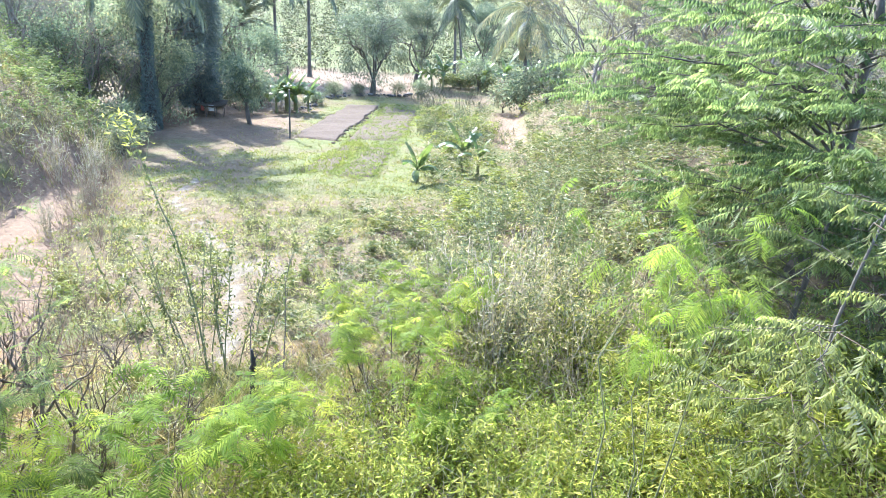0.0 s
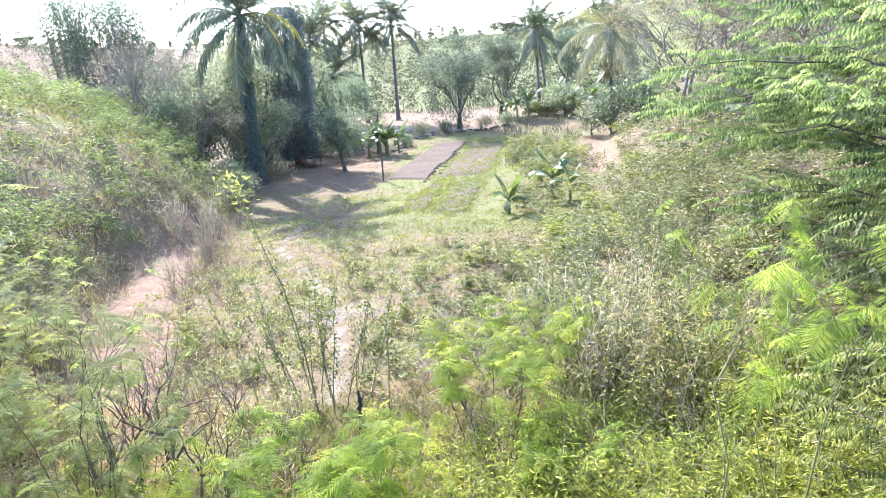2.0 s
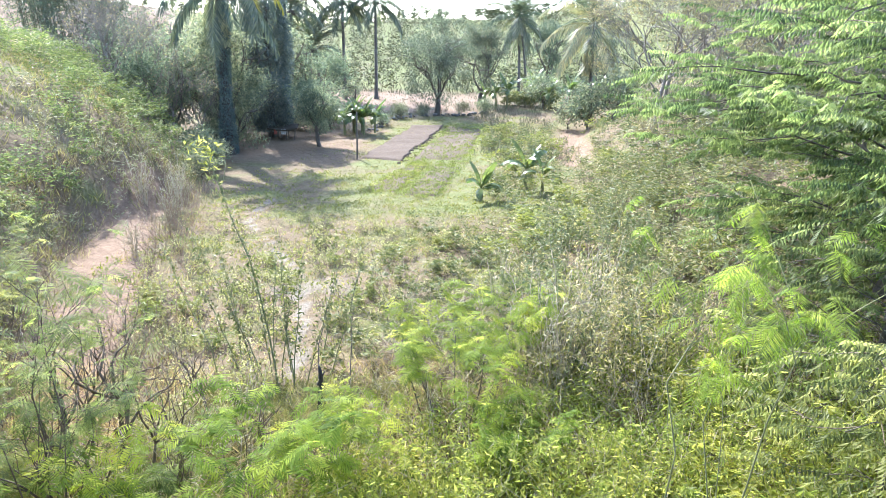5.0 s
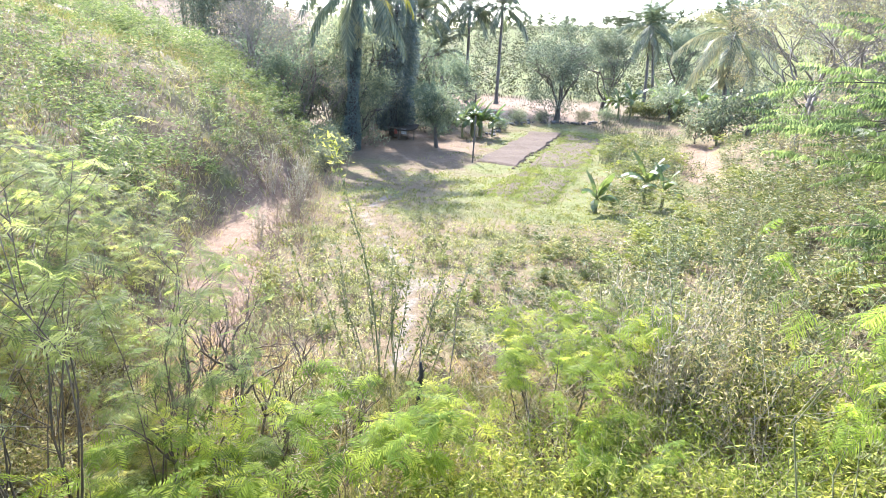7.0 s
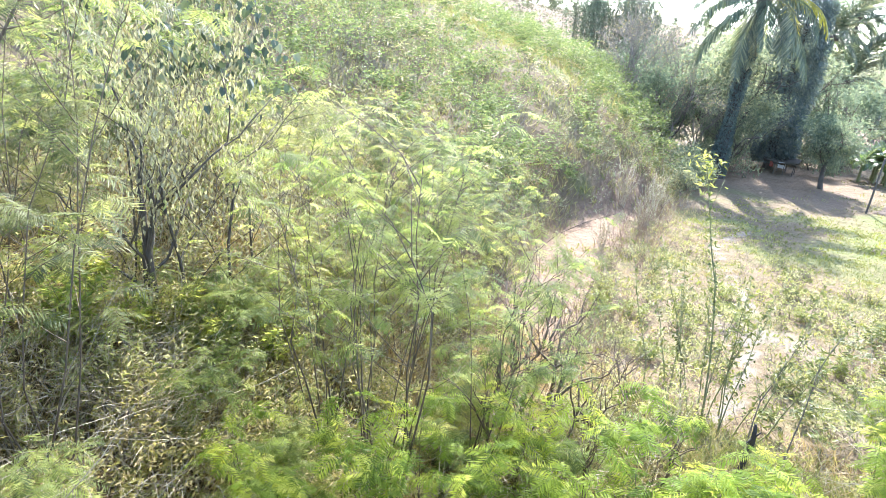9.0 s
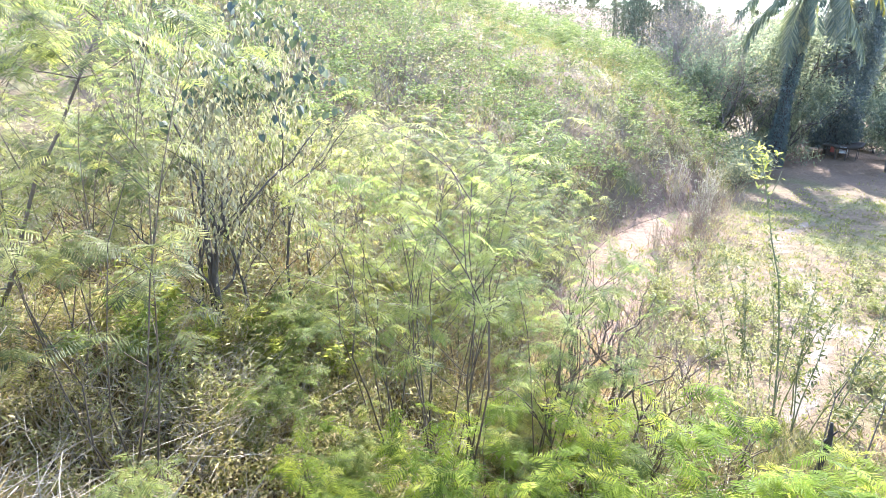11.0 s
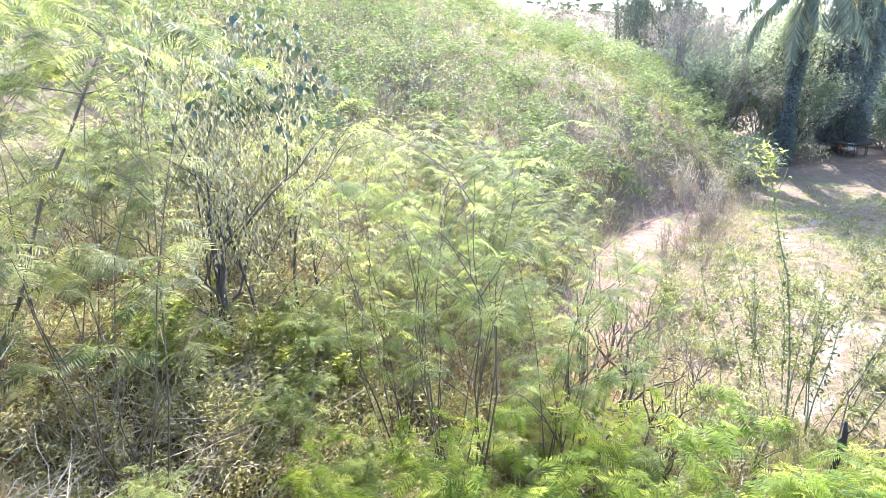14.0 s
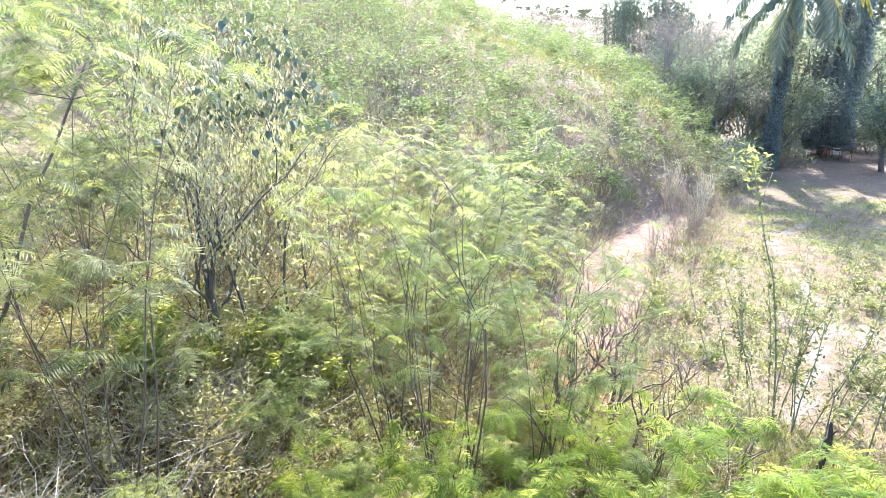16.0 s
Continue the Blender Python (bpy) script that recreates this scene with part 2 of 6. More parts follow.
def cover(x, y):
    """How far the ground is grassy, red bare soil and pale sand."""
    n = wave(0.8 * x, 0.8 * y, 1) * 0.6 + wave(2.3 * x, 2.1 * y, 5) * 0.4
    grass = 0.36 + 0.5 * n
    field = step(17, 24, y) * (1 - step(48, 53, y)) * step(-7, -4, x) * (1 - step(6, 9, x))
    grass = np.maximum(grass, field * (0.6 + 0.3 * n))
    grass = np.where(y > 72, 0.68 + 0.25 * n, grass)
    red = 1 - step(0.4, 1.5, near_line(x, y, GULLY) + 0.5 * n)
    red = np.maximum(red, 1 - step(0.4, 1.4, near_line(x, y, [(7.2, 34.5), (7.6, 40), (9, 46)]) + 0.5 * n))
    red = np.maximum(red, step(52, 54.5, y + n) * (1 - step(66, 70, y + 2 * n)) * step(-20, -17, x) * (1 - step(0, 3, x)))
    red = np.maximum(red, 0.55 * step(30, 33, y + n) * (1 - step(44, 47, y)) * step(-20, -17, x) * (1 - step(-6.5, -4.5, x + n)))
    red = np.maximum(red, step(0.42, 0.52, -x / np.maximum(y, 5) + 0.06 * n) * step(44, 52, y))
    sand = (1 - step(0.02, 0.22, near_line(x, y, TRACK) + 0.2 * n)) * step(-0.7, -0.1, wave(1.1 * x, 1.4 * y, 7))
    sand = np.maximum(sand, 0.5 * step(0.2, 0.6, wave(0.9 * x, 0.7 * y, 9)) * step(8, 9.5, y) * (1 - step(15, 19, y)) * step(-7, -4.5, x) * (1 - step(-0.5, 1.0, x)))
    grass = grass * (1 - 0.9 * red) * (1 - sand)
    return np.clip(grass, 0, 1), np.clip(red, 0, 1), np.clip(sand, 0, 1)


def ground_material():
    m, nt, p, out = nodes_of("valley_ground")
    co = nt.nodes.new("ShaderNodeTexCoord")
    fine = put(nt, "TexNoise", Scale=9.0, Detail=9.0, Roughness=0.72)
    broad = put(nt, "TexNoise", Scale=0.55, Detail=5.0, Roughness=0.6)
    clod = nt.nodes.new("ShaderNodeTexVoronoi")
    clod.inputs["Scale"].default_value = 3.2
    for n in (fine, broad, clod):
        nt.links.new(co.outputs["Object"], n.inputs["Vector"])
    soil = ramp(nt, fine.outputs["Fac"], [(0.25, (0.077, 0.054, 0.030)), (0.55, (0.130, 0.098, 0.058)), (0.8, (0.168, 0.133, 0.085))])
    red = ramp(nt, fine.outputs["Fac"], [(0.25, (0.105, 0.068, 0.044)), (0.55, (0.172, 0.12, 0.08)), (0.8, (0.215, 0.16, 0.114))])
    sand = ramp(nt, fine.outputs["Fac"], [(0.25, (0.105, 0.088, 0.066)), (0.7, (0.195, 0.17, 0.132))])
    grass = ramp(nt, fine.outputs["Fac"], [(0.25, (0.062, 0.074, 0.022)), (0.5, (0.104, 0.118, 0.037)), (0.8, (0.160, 0.160, 0.072))])

    def layer(name):
        a = nt.nodes.new("ShaderNodeAttribute")
        a.attribute_name = name
        mr = put(nt, "MapRange", From_Min=0.3, From_Max=0.7)
        ad = nt.nodes.new("ShaderNodeMath")
        ad.operation = "MULTIPLY_ADD"
        nt.links.new(broad.outputs["Fac"], ad.inputs[0])
        ad.inputs[1].default_value = 0.5
        sub = nt.nodes.new("ShaderNodeMath")
        sub.operation = "ADD"
        nt.links.new(a.outputs["Fac"], sub.inputs[0])
        sub.inputs[1].default_value = -0.25
        nt.links.new(sub.outputs[0], ad.inputs[2])
        nt.links.new(ad.outputs[0], mr.inputs["Value"])
        return mr.outputs[0]
    c = mix(nt, layer("grass"), soil, grass)
    c = mix(nt, layer("red"), c, red)
    c = mix(nt, layer("sand"), c, sand)
    nt.links.new(c, p.inputs["Base Color"])
    p.inputs["Roughness"].default_value = 0.95
    p.inputs["Specular IOR Level"].default_value = 0.2
    h = nt.nodes.new("ShaderNodeMath")
    h.operation = "ADD"
    nt.links.new(fine.outputs["Fac"], h.inputs[0])
    nt.links.new(clod.outputs["Distance"], h.inputs[1])
    bump = put(nt, "Bump", Strength=0.9, Distance=0.06)
    nt.links.new(h.outputs[0], bump.inputs["Height"])
    nt.links.new(bump.outputs[0], p.inputs["Normal"])
    return m


def mesh_of(name, verts, faces, mat, smooth=False):
    me = bpy.data.meshes.new(name)
    me.from_pydata(np.asarray(verts).tolist(), [], faces.tolist() if isinstance(faces, np.ndarray) else faces)
    me.materials.append(mat)
    if smooth:
        me.shade_smooth()
    me.update()
    return me


def graded(lo, hi, fine, out_lo, out_hi):
    mid = np.arange(lo, hi + fine, fine)
    d, a, b = fine, [], []
    v = mid[-1]
    while v < out_hi:
        d *= 1.16
        v += d
        a.append(v)
    d, v = fine, mid[0]
    while v > out_lo:
        d *= 1.16
        v -= d
        b.append(v)
    return np.concatenate([b[::-1], mid, a])


gx, gy = graded(-26, 15, 0.3, -2600, 2600), graded(-1, 52, 0.3, -2600, 2600)
XX, YY = np.meshgrid(gx, gy)
ZZ = height(XX, YY)
idx = np.arange(XX.size).reshape(XX.shape)
quads = np.stack([idx[:-1, :-1], idx[:-1, 1:], idx[1:, 1:], idx[1:, :-1]], -1).reshape(-1, 4)
ground_mesh = mesh_of("ground", np.stack([XX.ravel(), YY.ravel(), ZZ.ravel()], 1), quads, ground_material(), True)
for name, values in zip(("grass", "red", "sand"), cover(XX.ravel(), YY.ravel())):
    ground_mesh.attributes.new(name, "FLOAT", "POINT").data.foreach_set("value", values.astype(np.float32))
tagged(new("ground", ground_mesh), "dry valley ground with pale soil, sparse grass and bare reddish gullies", "ground", kind="structure")


# ---- helpers for plants ----
class Heap:
    """Collects pieces of one mesh."""

    def __init__(self):
        self.v, self.f, self.n = [], [], 0

    def add(self, verts, faces):
        self.v.append(verts)
        self.f.extend((np.asarray(faces) + self.n).tolist())
        self.n += len(verts)

    def mesh(self, name, mat, smooth=False):
        return mesh_of(name, np.concatenate(self.v) if self.v else np.zeros((0, 3)), self.f, mat, smooth)


def unit(v):
    v = np.asarray(v, float)
    return v / np.maximum(np.linalg.norm(v, axis=-1, keepdims=True), 1e-9)


def blades(heap, base, way, side, length, width, fold=0.0):
    """Pointed flat leaves: base, two shoulders, tip."""
    base, way, side = np.atleast_2d(base), unit(np.atleast_2d(way)), np.atleast_2d(side)
    side = unit(side - (side * way).sum(-1, keepdims=True) * way)
    up = np.cross(side, way)
    n = len(base)
    length = np.broadcast_to(np.reshape(length, (-1, 1)), (n, 1))
    width = np.broadcast_to(np.reshape(width, (-1, 1)), (n, 1))
    mid = base + way * length * 0.42 + up * fold * width
    v = np.stack([base, mid - side * width / 2, base + way * length, mid + side * width / 2], 1).reshape(-1, 3)
    f = np.arange(4 * n).reshape(-1, 4)
    heap.add(v, f)


def level(rng, way, loose=0.5):
    """Sideways directions that lay leaves roughly flat, each tilted by chance."""
    way = np.atleast_2d(way)
    return unit(np.cross(way, [0, 0, 1.0])) + rng.normal(0, loose, way.shape)


def tube(heap, pts, radii, sides=5, cap=True):
    pts = np.asarray(pts, float)
    n = len(pts)
    tan = unit(np.gradient(pts, axis=0))
    ref = np.array([0.31, 0.95, 0.1]) if abs(tan[0] @ [0.31, 0.95, 0.1]) < 0.9 else np.array([0.95, 0.1, 0.3])
    a = unit(np.cross(tan, ref))
    b = np.cross(tan, a)
    th = np.arange(sides) * 2 * np.pi / sides
    ring = np.cos(th)[None, :, None] * a[:, None] + np.sin(th)[None, :, None] * b[:, None]
    v = (pts[:, None] + ring * np.reshape(radii, (-1, 1, 1))).reshape(-1, 3)
    f = [[i * sides + j, i * sides + (j + 1) % sides, (i + 1) * sides + (j + 1) % sides, (i + 1) * sides + j] for i in range(n - 1) for j in range(sides)]
    off = heap.n
    heap.v.append(v)
    heap.f.extend([[k + off for k in q] for q in f])
    if cap:
        heap.f.append([off + (n - 1) * sides + j for j in range(sides)])
    heap.n += len(v)


def bent(rng, start, end, n=6, wobble=0.06):
    """A slightly crooked way from start to end."""
    start, end = np.asarray(start, float), np.asarray(end, float)
    t = np.linspace(0, 1, n)[:, None]
    size = np.linalg.norm(end - start)
    bow = np.sin(np.pi * t) * rng.normal(0, wobble * size, 3)
    out = start + t * (end - start) + bow
    out[1:-1] += rng.normal(0, wobble * 0.25 * size, (n - 2, 3))
    return out


def part(name, mesh, parent, label=""):
    ob = new(name, mesh)
    ob.parent = parent
    return tagged(ob, label)


def thing(name, label, category, group="", kind=""):
    return tagged(new(name), label, category, group, kind)


def at_ground(x, y, turn=0.0, size=1.0, sink=0.04, tilt=0.0):
    return pose(x, y, gz(x, y) - sink, tilt, 0, turn) @ Matrix.Scale(size, 4)


def plant_all(first, places):
    """Sets the first plant down and copies it to the other places (x, y, turn, size)."""
    for n, p in enumerate(places):
        if n:
            copy_thing(first, at_ground(*p))
    first.matrix_basis = at_ground(*places[0])


# ---- kinds of plants ----
def comb(heap, spine, flat, tangent, left, right, ln_left, ln_right, width, fold=0.15):
    """One compound leaf in one piece: blades in pairs along a thin stalk."""
    n = len(spine)
    v, f = [spine, spine + flat * 0.004], []
    k = np.arange(n)
    f.append(np.stack([k[:-1], k[1:], n + k[1:], n + k[:-1]], 1))
    for s, (way, ln) in enumerate(((left, ln_left), (right, ln_right))):
        side = unit(tangent - (tangent * way).sum(-1, keepdims=True) * way)
        ln = np.reshape(ln, (-1, 1))
        mid = spine + way * ln * 0.45 + np.cross(side, way) * fold * width
        v += [mid - side * width / 2, spine + way * ln, mid + side * width / 2]
        o = (2 + 3 * s) * n
        f.append(np.stack([k, o + k, o + n + k, o + 2 * n + k], 1))
    heap.add(np.concatenate(v), np.concatenate(f))


def feather_leaf(heap, rng, at, way, length=0.26, pairs=7, pinna=0.085, width=0.024, droop=0.5):
    """A leaf of paired feathery pinnae on an arching stalk."""
    way = unit(way)
    flat = unit(np.cross(way, [0, 0, 1]) + rng.normal(0, 0.15, 3))
    t = np.linspace(0.0, 1, pairs)[:, None]
    spine = at + way * length * t - np.array([0, 0, 1]) * droop * length * t**2 * 0.6
    tangent = unit(way - np.array([0, 0, 1]) * droop * 1.2 * t)
    dirs = [unit(flat * s + tangent * 0.45 - np.array([0, 0, 0.35 * droop]) + rng.normal(0, 0.10, (pairs, 3))) for s in (-1, 1)]
    ln = [np.where(t[:, 0] < 0.12, 0.02, pinna * (0.75 + 0.5 * np.sin(np.pi * (0.15 + 0.7 * t[:, 0]))) * rng.uniform(0.85, 1.15, pairs)) for s in (-1, 1)]
    comb(heap, spine, flat, tangent, dirs[0], dirs[1], ln[0], ln[1], width)


def leucaena(name, label, seed, tall=2.6, stems=5, leaves=230, spread=0.9, bare=0.35, leaf=0.27, lean=(0, 0), twig=STEM, foliage_mat=FEATHER, group="leucaena shrubs", pairs=12, even=0.65, fine=0.052, sag=(0.4, 1.1)):
    rng = np.random.default_rng(seed)
    root = thing(name, label, "shrub", group)
    foliage = Heap()
    tips = []
    for i in range(stems):
        a = rng.uniform(0, 2 * np.pi)
        h = tall * rng.uniform(even, 1.0)
        end = np.array([np.cos(a) * spread * rng.uniform(0.4, 1) + lean[0], np.sin(a) * spread * rng.uniform(0.4, 1) + lean[1], h])
        start = np.array([np.cos(a), np.sin(a), 0]) * rng.uniform(0.02, 0.16)
        start[2] = -0.1
        pts = bent(rng, start, end, 7, 0.05)
        hp = Heap()
        r = (0.0024 * tall + 0.002) * rng.uniform(0.6, 1.2)
        tube(hp, pts, np.linspace(r, r * 0.25, 7), 5)
        for k in range(rng.integers(4, 8)):
            u = rng.uniform(bare, 0.95)
            p0 = pts[0] + 0
            q = u * 6
            p0 = pts[int(q)] + (pts[min(int(q) + 1, 6)] - pts[int(q)]) * (q % 1)
            b = rng.uniform(0, 2 * np.pi)
            p1 = p0 + np.array([np.cos(b), np.sin(b), rng.uniform(0.5, 1.3)]) * tall * rng.uniform(0.12, 0.24)
            tw = bent(rng, p0, p1, 4, 0.05)
            tube(hp, tw, np.linspace(r * 0.4, r * 0.12, 4), 4)
            tips.append(tw)
        tips.append(pts[3:])
        part("stem", hp.mesh("stem", twig, True), root)
    for k in range(leaves):
        tw = tips[rng.integers(len(tips))]
        q = (1 - 0.45 * rng.random() ** 1.3) * (len(tw) - 1) * 0.999
        p = tw[int(q)] + (tw[int(q) + 1] - tw[int(q)]) * (q % 1)
        b = rng.uniform(0, 2 * np.pi)
        w = np.array([np.cos(b), np.sin(b), rng.uniform(-0.05, 0.4)])
        feather_leaf(foliage, rng, p, w, leaf * rng.uniform(0.7, 1.25), pairs, leaf * 0.4, leaf * fine, rng.uniform(*sag))
    part("foliage", foliage.mesh("foliage", foliage_mat), root)
    return root


def lance_shrub(name, label, seed, tall=2.2, stems=10, leaves=900, spread=0.9, leaf=0.13, wide=0.026, mat=LANCE, twig=GREENSTEM, low=0.45, droop=0.5, group="thicket shrubs", category="shrub"):
    rng = np.random.default_rng(seed)
    root = thing(name, label, category, group)
    tips = []
    for i in range(stems):
        a = rng.uniform(0, 2 * np.pi)
        end = np.array([np.cos(a) * spread * rng.uniform(0.2, 1), np.sin(a) * spread * rng.uniform(0.2, 1), tall * rng.uniform(0.6, 1)])
        start = np.array([np.cos(a), np.sin(a), 0]) * rng.uniform(0.05, 0.3) * spread
        start[2] = -0.1
        pts = bent(rng, start, end, 7, 0.06)
        hp = Heap()
        r = 0.006 * tall * rng.uniform(0.6, 1.2)
        tube(hp, pts, np.linspace(r, r * 0.3, 7), 4)
        tips.append(pts)
        for k in range(rng.integers(2, 5)):
            q = rng.uniform(0.35, 0.9) * 6
            p0 = pts[int(q)]
            b = rng.uniform(0, 2 * np.pi)
            tw = bent(rng, p0, p0 + np.array([np.cos(b), np.sin(b), rng.uniform(0.3, 1.2)]) * tall * rng.uniform(0.1, 0.22), 4, 0.06)
            tube(hp, tw, np.linspace(r * 0.5, r * 0.15, 4), 3)
            tips.append(tw)
        part("stem", hp.mesh("stem", twig, True), root)
    hp = Heap()
    which = rng.integers(len(tips), size=leaves)
    base = np.zeros((leaves, 3))
    for k in range(leaves):
        tw = tips[which[k]]
        lo = low if len(tw) == 7 else 0.1
        q = (lo + (1 - lo) * rng.random() ** 0.6) * (len(tw) - 1) * 0.999
        base[k] = tw[int(q)] + (tw[int(q) + 1] - tw[int(q)]) * (q % 1)
    b = rng.uniform(0, 2 * np.pi, leaves)
    way = np.stack([np.cos(b), np.sin(b), rng.uniform(-droop * 1.6, 0.6, leaves)], 1)
    blades(hp, base, way, level(rng, way), leaf * rng.uniform(0.6, 1.4, leaves), wide * rng.uniform(0.7, 1.3, leaves), 0.2)
    part("foliage", hp.mesh("foliage", mat), root)
    return root


def grow(rng, heap, start, way, length, radius, depth, ends, split=3, spread=0.7, sag=0.0, sides=6, least=0.0):
    """A branching limb; the outermost twigs are gathered in ends."""
    way = unit(way)
    end = np.asarray(start) + way * length + np.array([0, 0, -sag * length])
    pts = bent(rng, start, end, 5, 0.07)
    tube(heap, pts, np.linspace(radius, radius * 0.6, 5), sides)
    if depth == 0:
        ends.append(pts)
        return
    for k in range(split):
        u = 1.0 if k == 0 else rng.uniform(0.45, 0.95)
        q = u * 3.999
        p = pts[int(q)] + (pts[int(q) + 1] - pts[int(q)]) * (q % 1)
        grow(rng, heap, p, way + rng.normal(0, spread, 3) * [1, 1, 0.6], length * rng.uniform(0.55, 0.8), max(radius * 0.55, least), depth - 1, ends, split, spread, sag, max(sides - 1, 3), least)


def broad_tree(name, label, seed, tall=6.0, wide=2.6, trunk=1.5, leaves=2600, leaf=0.22, leaf_wide=0.06, mat=HAZED_BROAD, bark=BARK, depth=3, group="", clumps=90, low=0.5):
    """A tapered trunk, branching limbs and a crown of leaf sprays gathered in uneven clumps."""
    rng = np.random.default_rng(seed)
    root = thing(name, label, "tree", group)
    hp, ends = Heap(), []
    pts = bent(rng, (0, 0, -0.15), (rng.normal(0, 0.1), rng.normal(0, 0.1), trunk), 5, 0.03)
    tube(hp, pts, np.linspace(0.035 * tall, 0.024 * tall, 5), 8)
    part("trunk", hp.mesh("trunk", bark, True), root)
    reach = (tall - trunk) * 0.42
    for k in range(5):
        hp = Heap()
        a = 2 * np.pi * k / 5 + rng.uniform(-0.4, 0.4)
        grow(rng, hp, pts[-1] - [0, 0, 0.1 * k * trunk * 0.4], (np.cos(a) * wide * 0.4, np.sin(a) * wide * 0.4, rng.uniform(0.5, 1.3) * reach), reach, 0.012 * tall, depth - 1, ends, 3, 0.55)
        part("limb", hp.mesh("limb", bark, True), root)
    mid = np.array([0, 0, trunk + (tall - trunk) * low])
    half = np.array([wide, wide, (tall - trunk) * 0.55])
    dirs = unit(rng.normal(0, 1, (clumps, 3)))
    lump = 1 + 0.2 * np.sin(3.1 * dirs[:, :1] * 2 + seed) * np.sin(2.7 * dirs[:, 1:2] * 2 + 2 * seed) + 0.12 * np.sin(7 * dirs[:, 2:])
    cent = mid + dirs * half * rng.uniform(0.35, 1.0, (clumps, 1)) * lump
    size = rng.uniform(0.5, 1.4, clumps)
    which = rng.choice(clumps, leaves, p=size**2 / (size**2).sum())
    base = cent[which] + rng.normal(0, 1, (leaves, 3)) * [0.15 * wide, 0.15 * wide, 0.10 * wide] * size[which, None]
    base[:, 2] = np.maximum(base[:, 2], 0.15)
    way = unit(base - mid) * 0.6 + rng.normal(0, 0.6, (leaves, 3)) + [0, 0, -0.35]
    hp = Heap()
    blades(hp, base, way, rng.normal(0, 1, (leaves, 3)), leaf * rng.uniform(0.6, 1.3, leaves), leaf_wide * rng.uniform(0.7, 1.3, leaves), 0.15)
    part("crown", hp.mesh("crown", mat), root)
    return root


def bare_tree(name, label, seed, tall=6.0, wide=0.6, depth=4, mat=TWIG, group="", leaves=250, leafmat=DRYLEAF):
    rng = np.random.default_rng(seed)
    root = thing(name, label, "tree", group)
    hp = Heap()
    pts = bent(rng, (0, 0, -0.2), (0.1, 0.1, tall * 0.3), 5, 0.04)
    tube(hp, pts, np.linspace(0.015 * tall, 0.010 * tall, 5), 7)
    part("trunk", hp.mesh("trunk", mat, True), root)
    ends = []
    for k in range(5):
        hp = Heap()
        a = 2 * np.pi * k / 5 + rng.uniform(-0.5, 0.5)
        grow(rng, hp, pts[-1 - k % 2], (np.cos(a) * wide, np.sin(a) * wide, 1.0), tall * 0.27, 0.006 * tall, depth - 1, ends, 3, 0.45, 0, 5, 0.007)
        part("limb", hp.mesh("limb", mat, True), root)
    if leaves:
        e = np.array([p[rng.integers(1, 5)] for p in ends])
        b = e[rng.integers(len(e), size=leaves)] + rng.normal(0, 0.08, (leaves, 3))
        hp = Heap()
        blades(hp, b, rng.normal(0, 1, (leaves, 3)) - [0, 0, 0.6], rng.normal(0, 1, (leaves, 3)), 0.13, 0.05, 0.2)
        part("foliage", hp.mesh("foliage", leafmat), root)
    return root


def frond_mesh(seed, rise, fall, mat, length=4.2, pairs=52, hang=0.6, wide=0.06):
    """An arching palm frond along +x: a stalk with long hanging leaflets."""
    rng = np.random.default_rng(seed)
    n = 14
    a = radians(rise) - np.linspace(0, 1, n) ** 1.2 * radians(fall)
    stepv = np.stack([np.cos(a), rng.normal(0, 0.02, n), np.sin(a)], 1) * length / n
    pts = np.concatenate([[[0, 0, 0]], np.cumsum(stepv, 0)])
    hp = Heap()
    tube(hp, pts, np.linspace(0.05, 0.008, n + 1), 4)
    t = np.linspace(0.14, 0.995, pairs)
    q = t * n * 0.9999
    i = q.astype(int)
    base = pts[i] + (pts[np.minimum(i + 1, n)] - pts[i]) * (q % 1)[:, None]
    tan = unit(pts[np.minimum(i + 1, n)] - pts[i])
    size = length * 0.2 * (0.45 + 0.75 * np.sin(np.pi * (0.12 + 0.8 * t)))
    for s in (-1, 1):
        way = np.stack([0 * t, s * np.ones(pairs), 0 * t], 1) * rng.uniform(0.6, 1.0, (pairs, 1)) + tan * 0.55 + [0, 0, -hang] + rng.normal(0, 0.1, (pairs, 3))
        blades(hp, base, way, tan, size * rng.uniform(0.8, 1.1, pairs), wide, 0.3)
    return hp.mesh("frond", mat)


FRONDS = [frond_mesh(k, r, f, PALM, hang=h) for k, (r, f, h) in enumerate([(78, 50, 0.25), (62, 75, 0.4), (45, 90, 0.55), (25, 95, 0.7), (5, 80, 0.9), (-25, 55, 1.0)])]
FRONDS_FULL = [frond_mesh(60 + k, r, f, PALM, pairs=40, hang=h, wide=0.105) for k, (r, f, h) in enumerate([(84, 30, 0.15), (70, 55, 0.3), (55, 70, 0.4), (35, 80, 0.6), (10, 80, 0.8), (-20, 60, 1.0)])]
FRONDS_DRY = [frond_mesh(20 + k, r, f, PALM_DRY, hang=h) for k, (r, f, h) in enumerate([(70, 60, 0.3), (45, 90, 0.5), (25, 95, 0.7), (5, 85, 0.9), (-35, 50, 1.1)])]

FROND_YELLOW = frond_mesh(40, 15, 95, leaf_material("palm_leaflet_yellow", [(0.0, (0.24, 0.24, 0.05)), (1.0, (0.45, 0.40, 0.08))], 0.4, 0.4, 0.4), hang=0.8)


def coconut_mesh():
    hp = Heap()
    u = np.linspace(-1, 1, 6)
    tube(hp, np.stack([0 * u, 0 * u, 0.15 * u], 1), 0.11 * np.sqrt(np.maximum(1.02 - u * u, 0.02)), 7)
    return hp.mesh("coconut", BARK, True)


COCONUT = coconut_mesh()


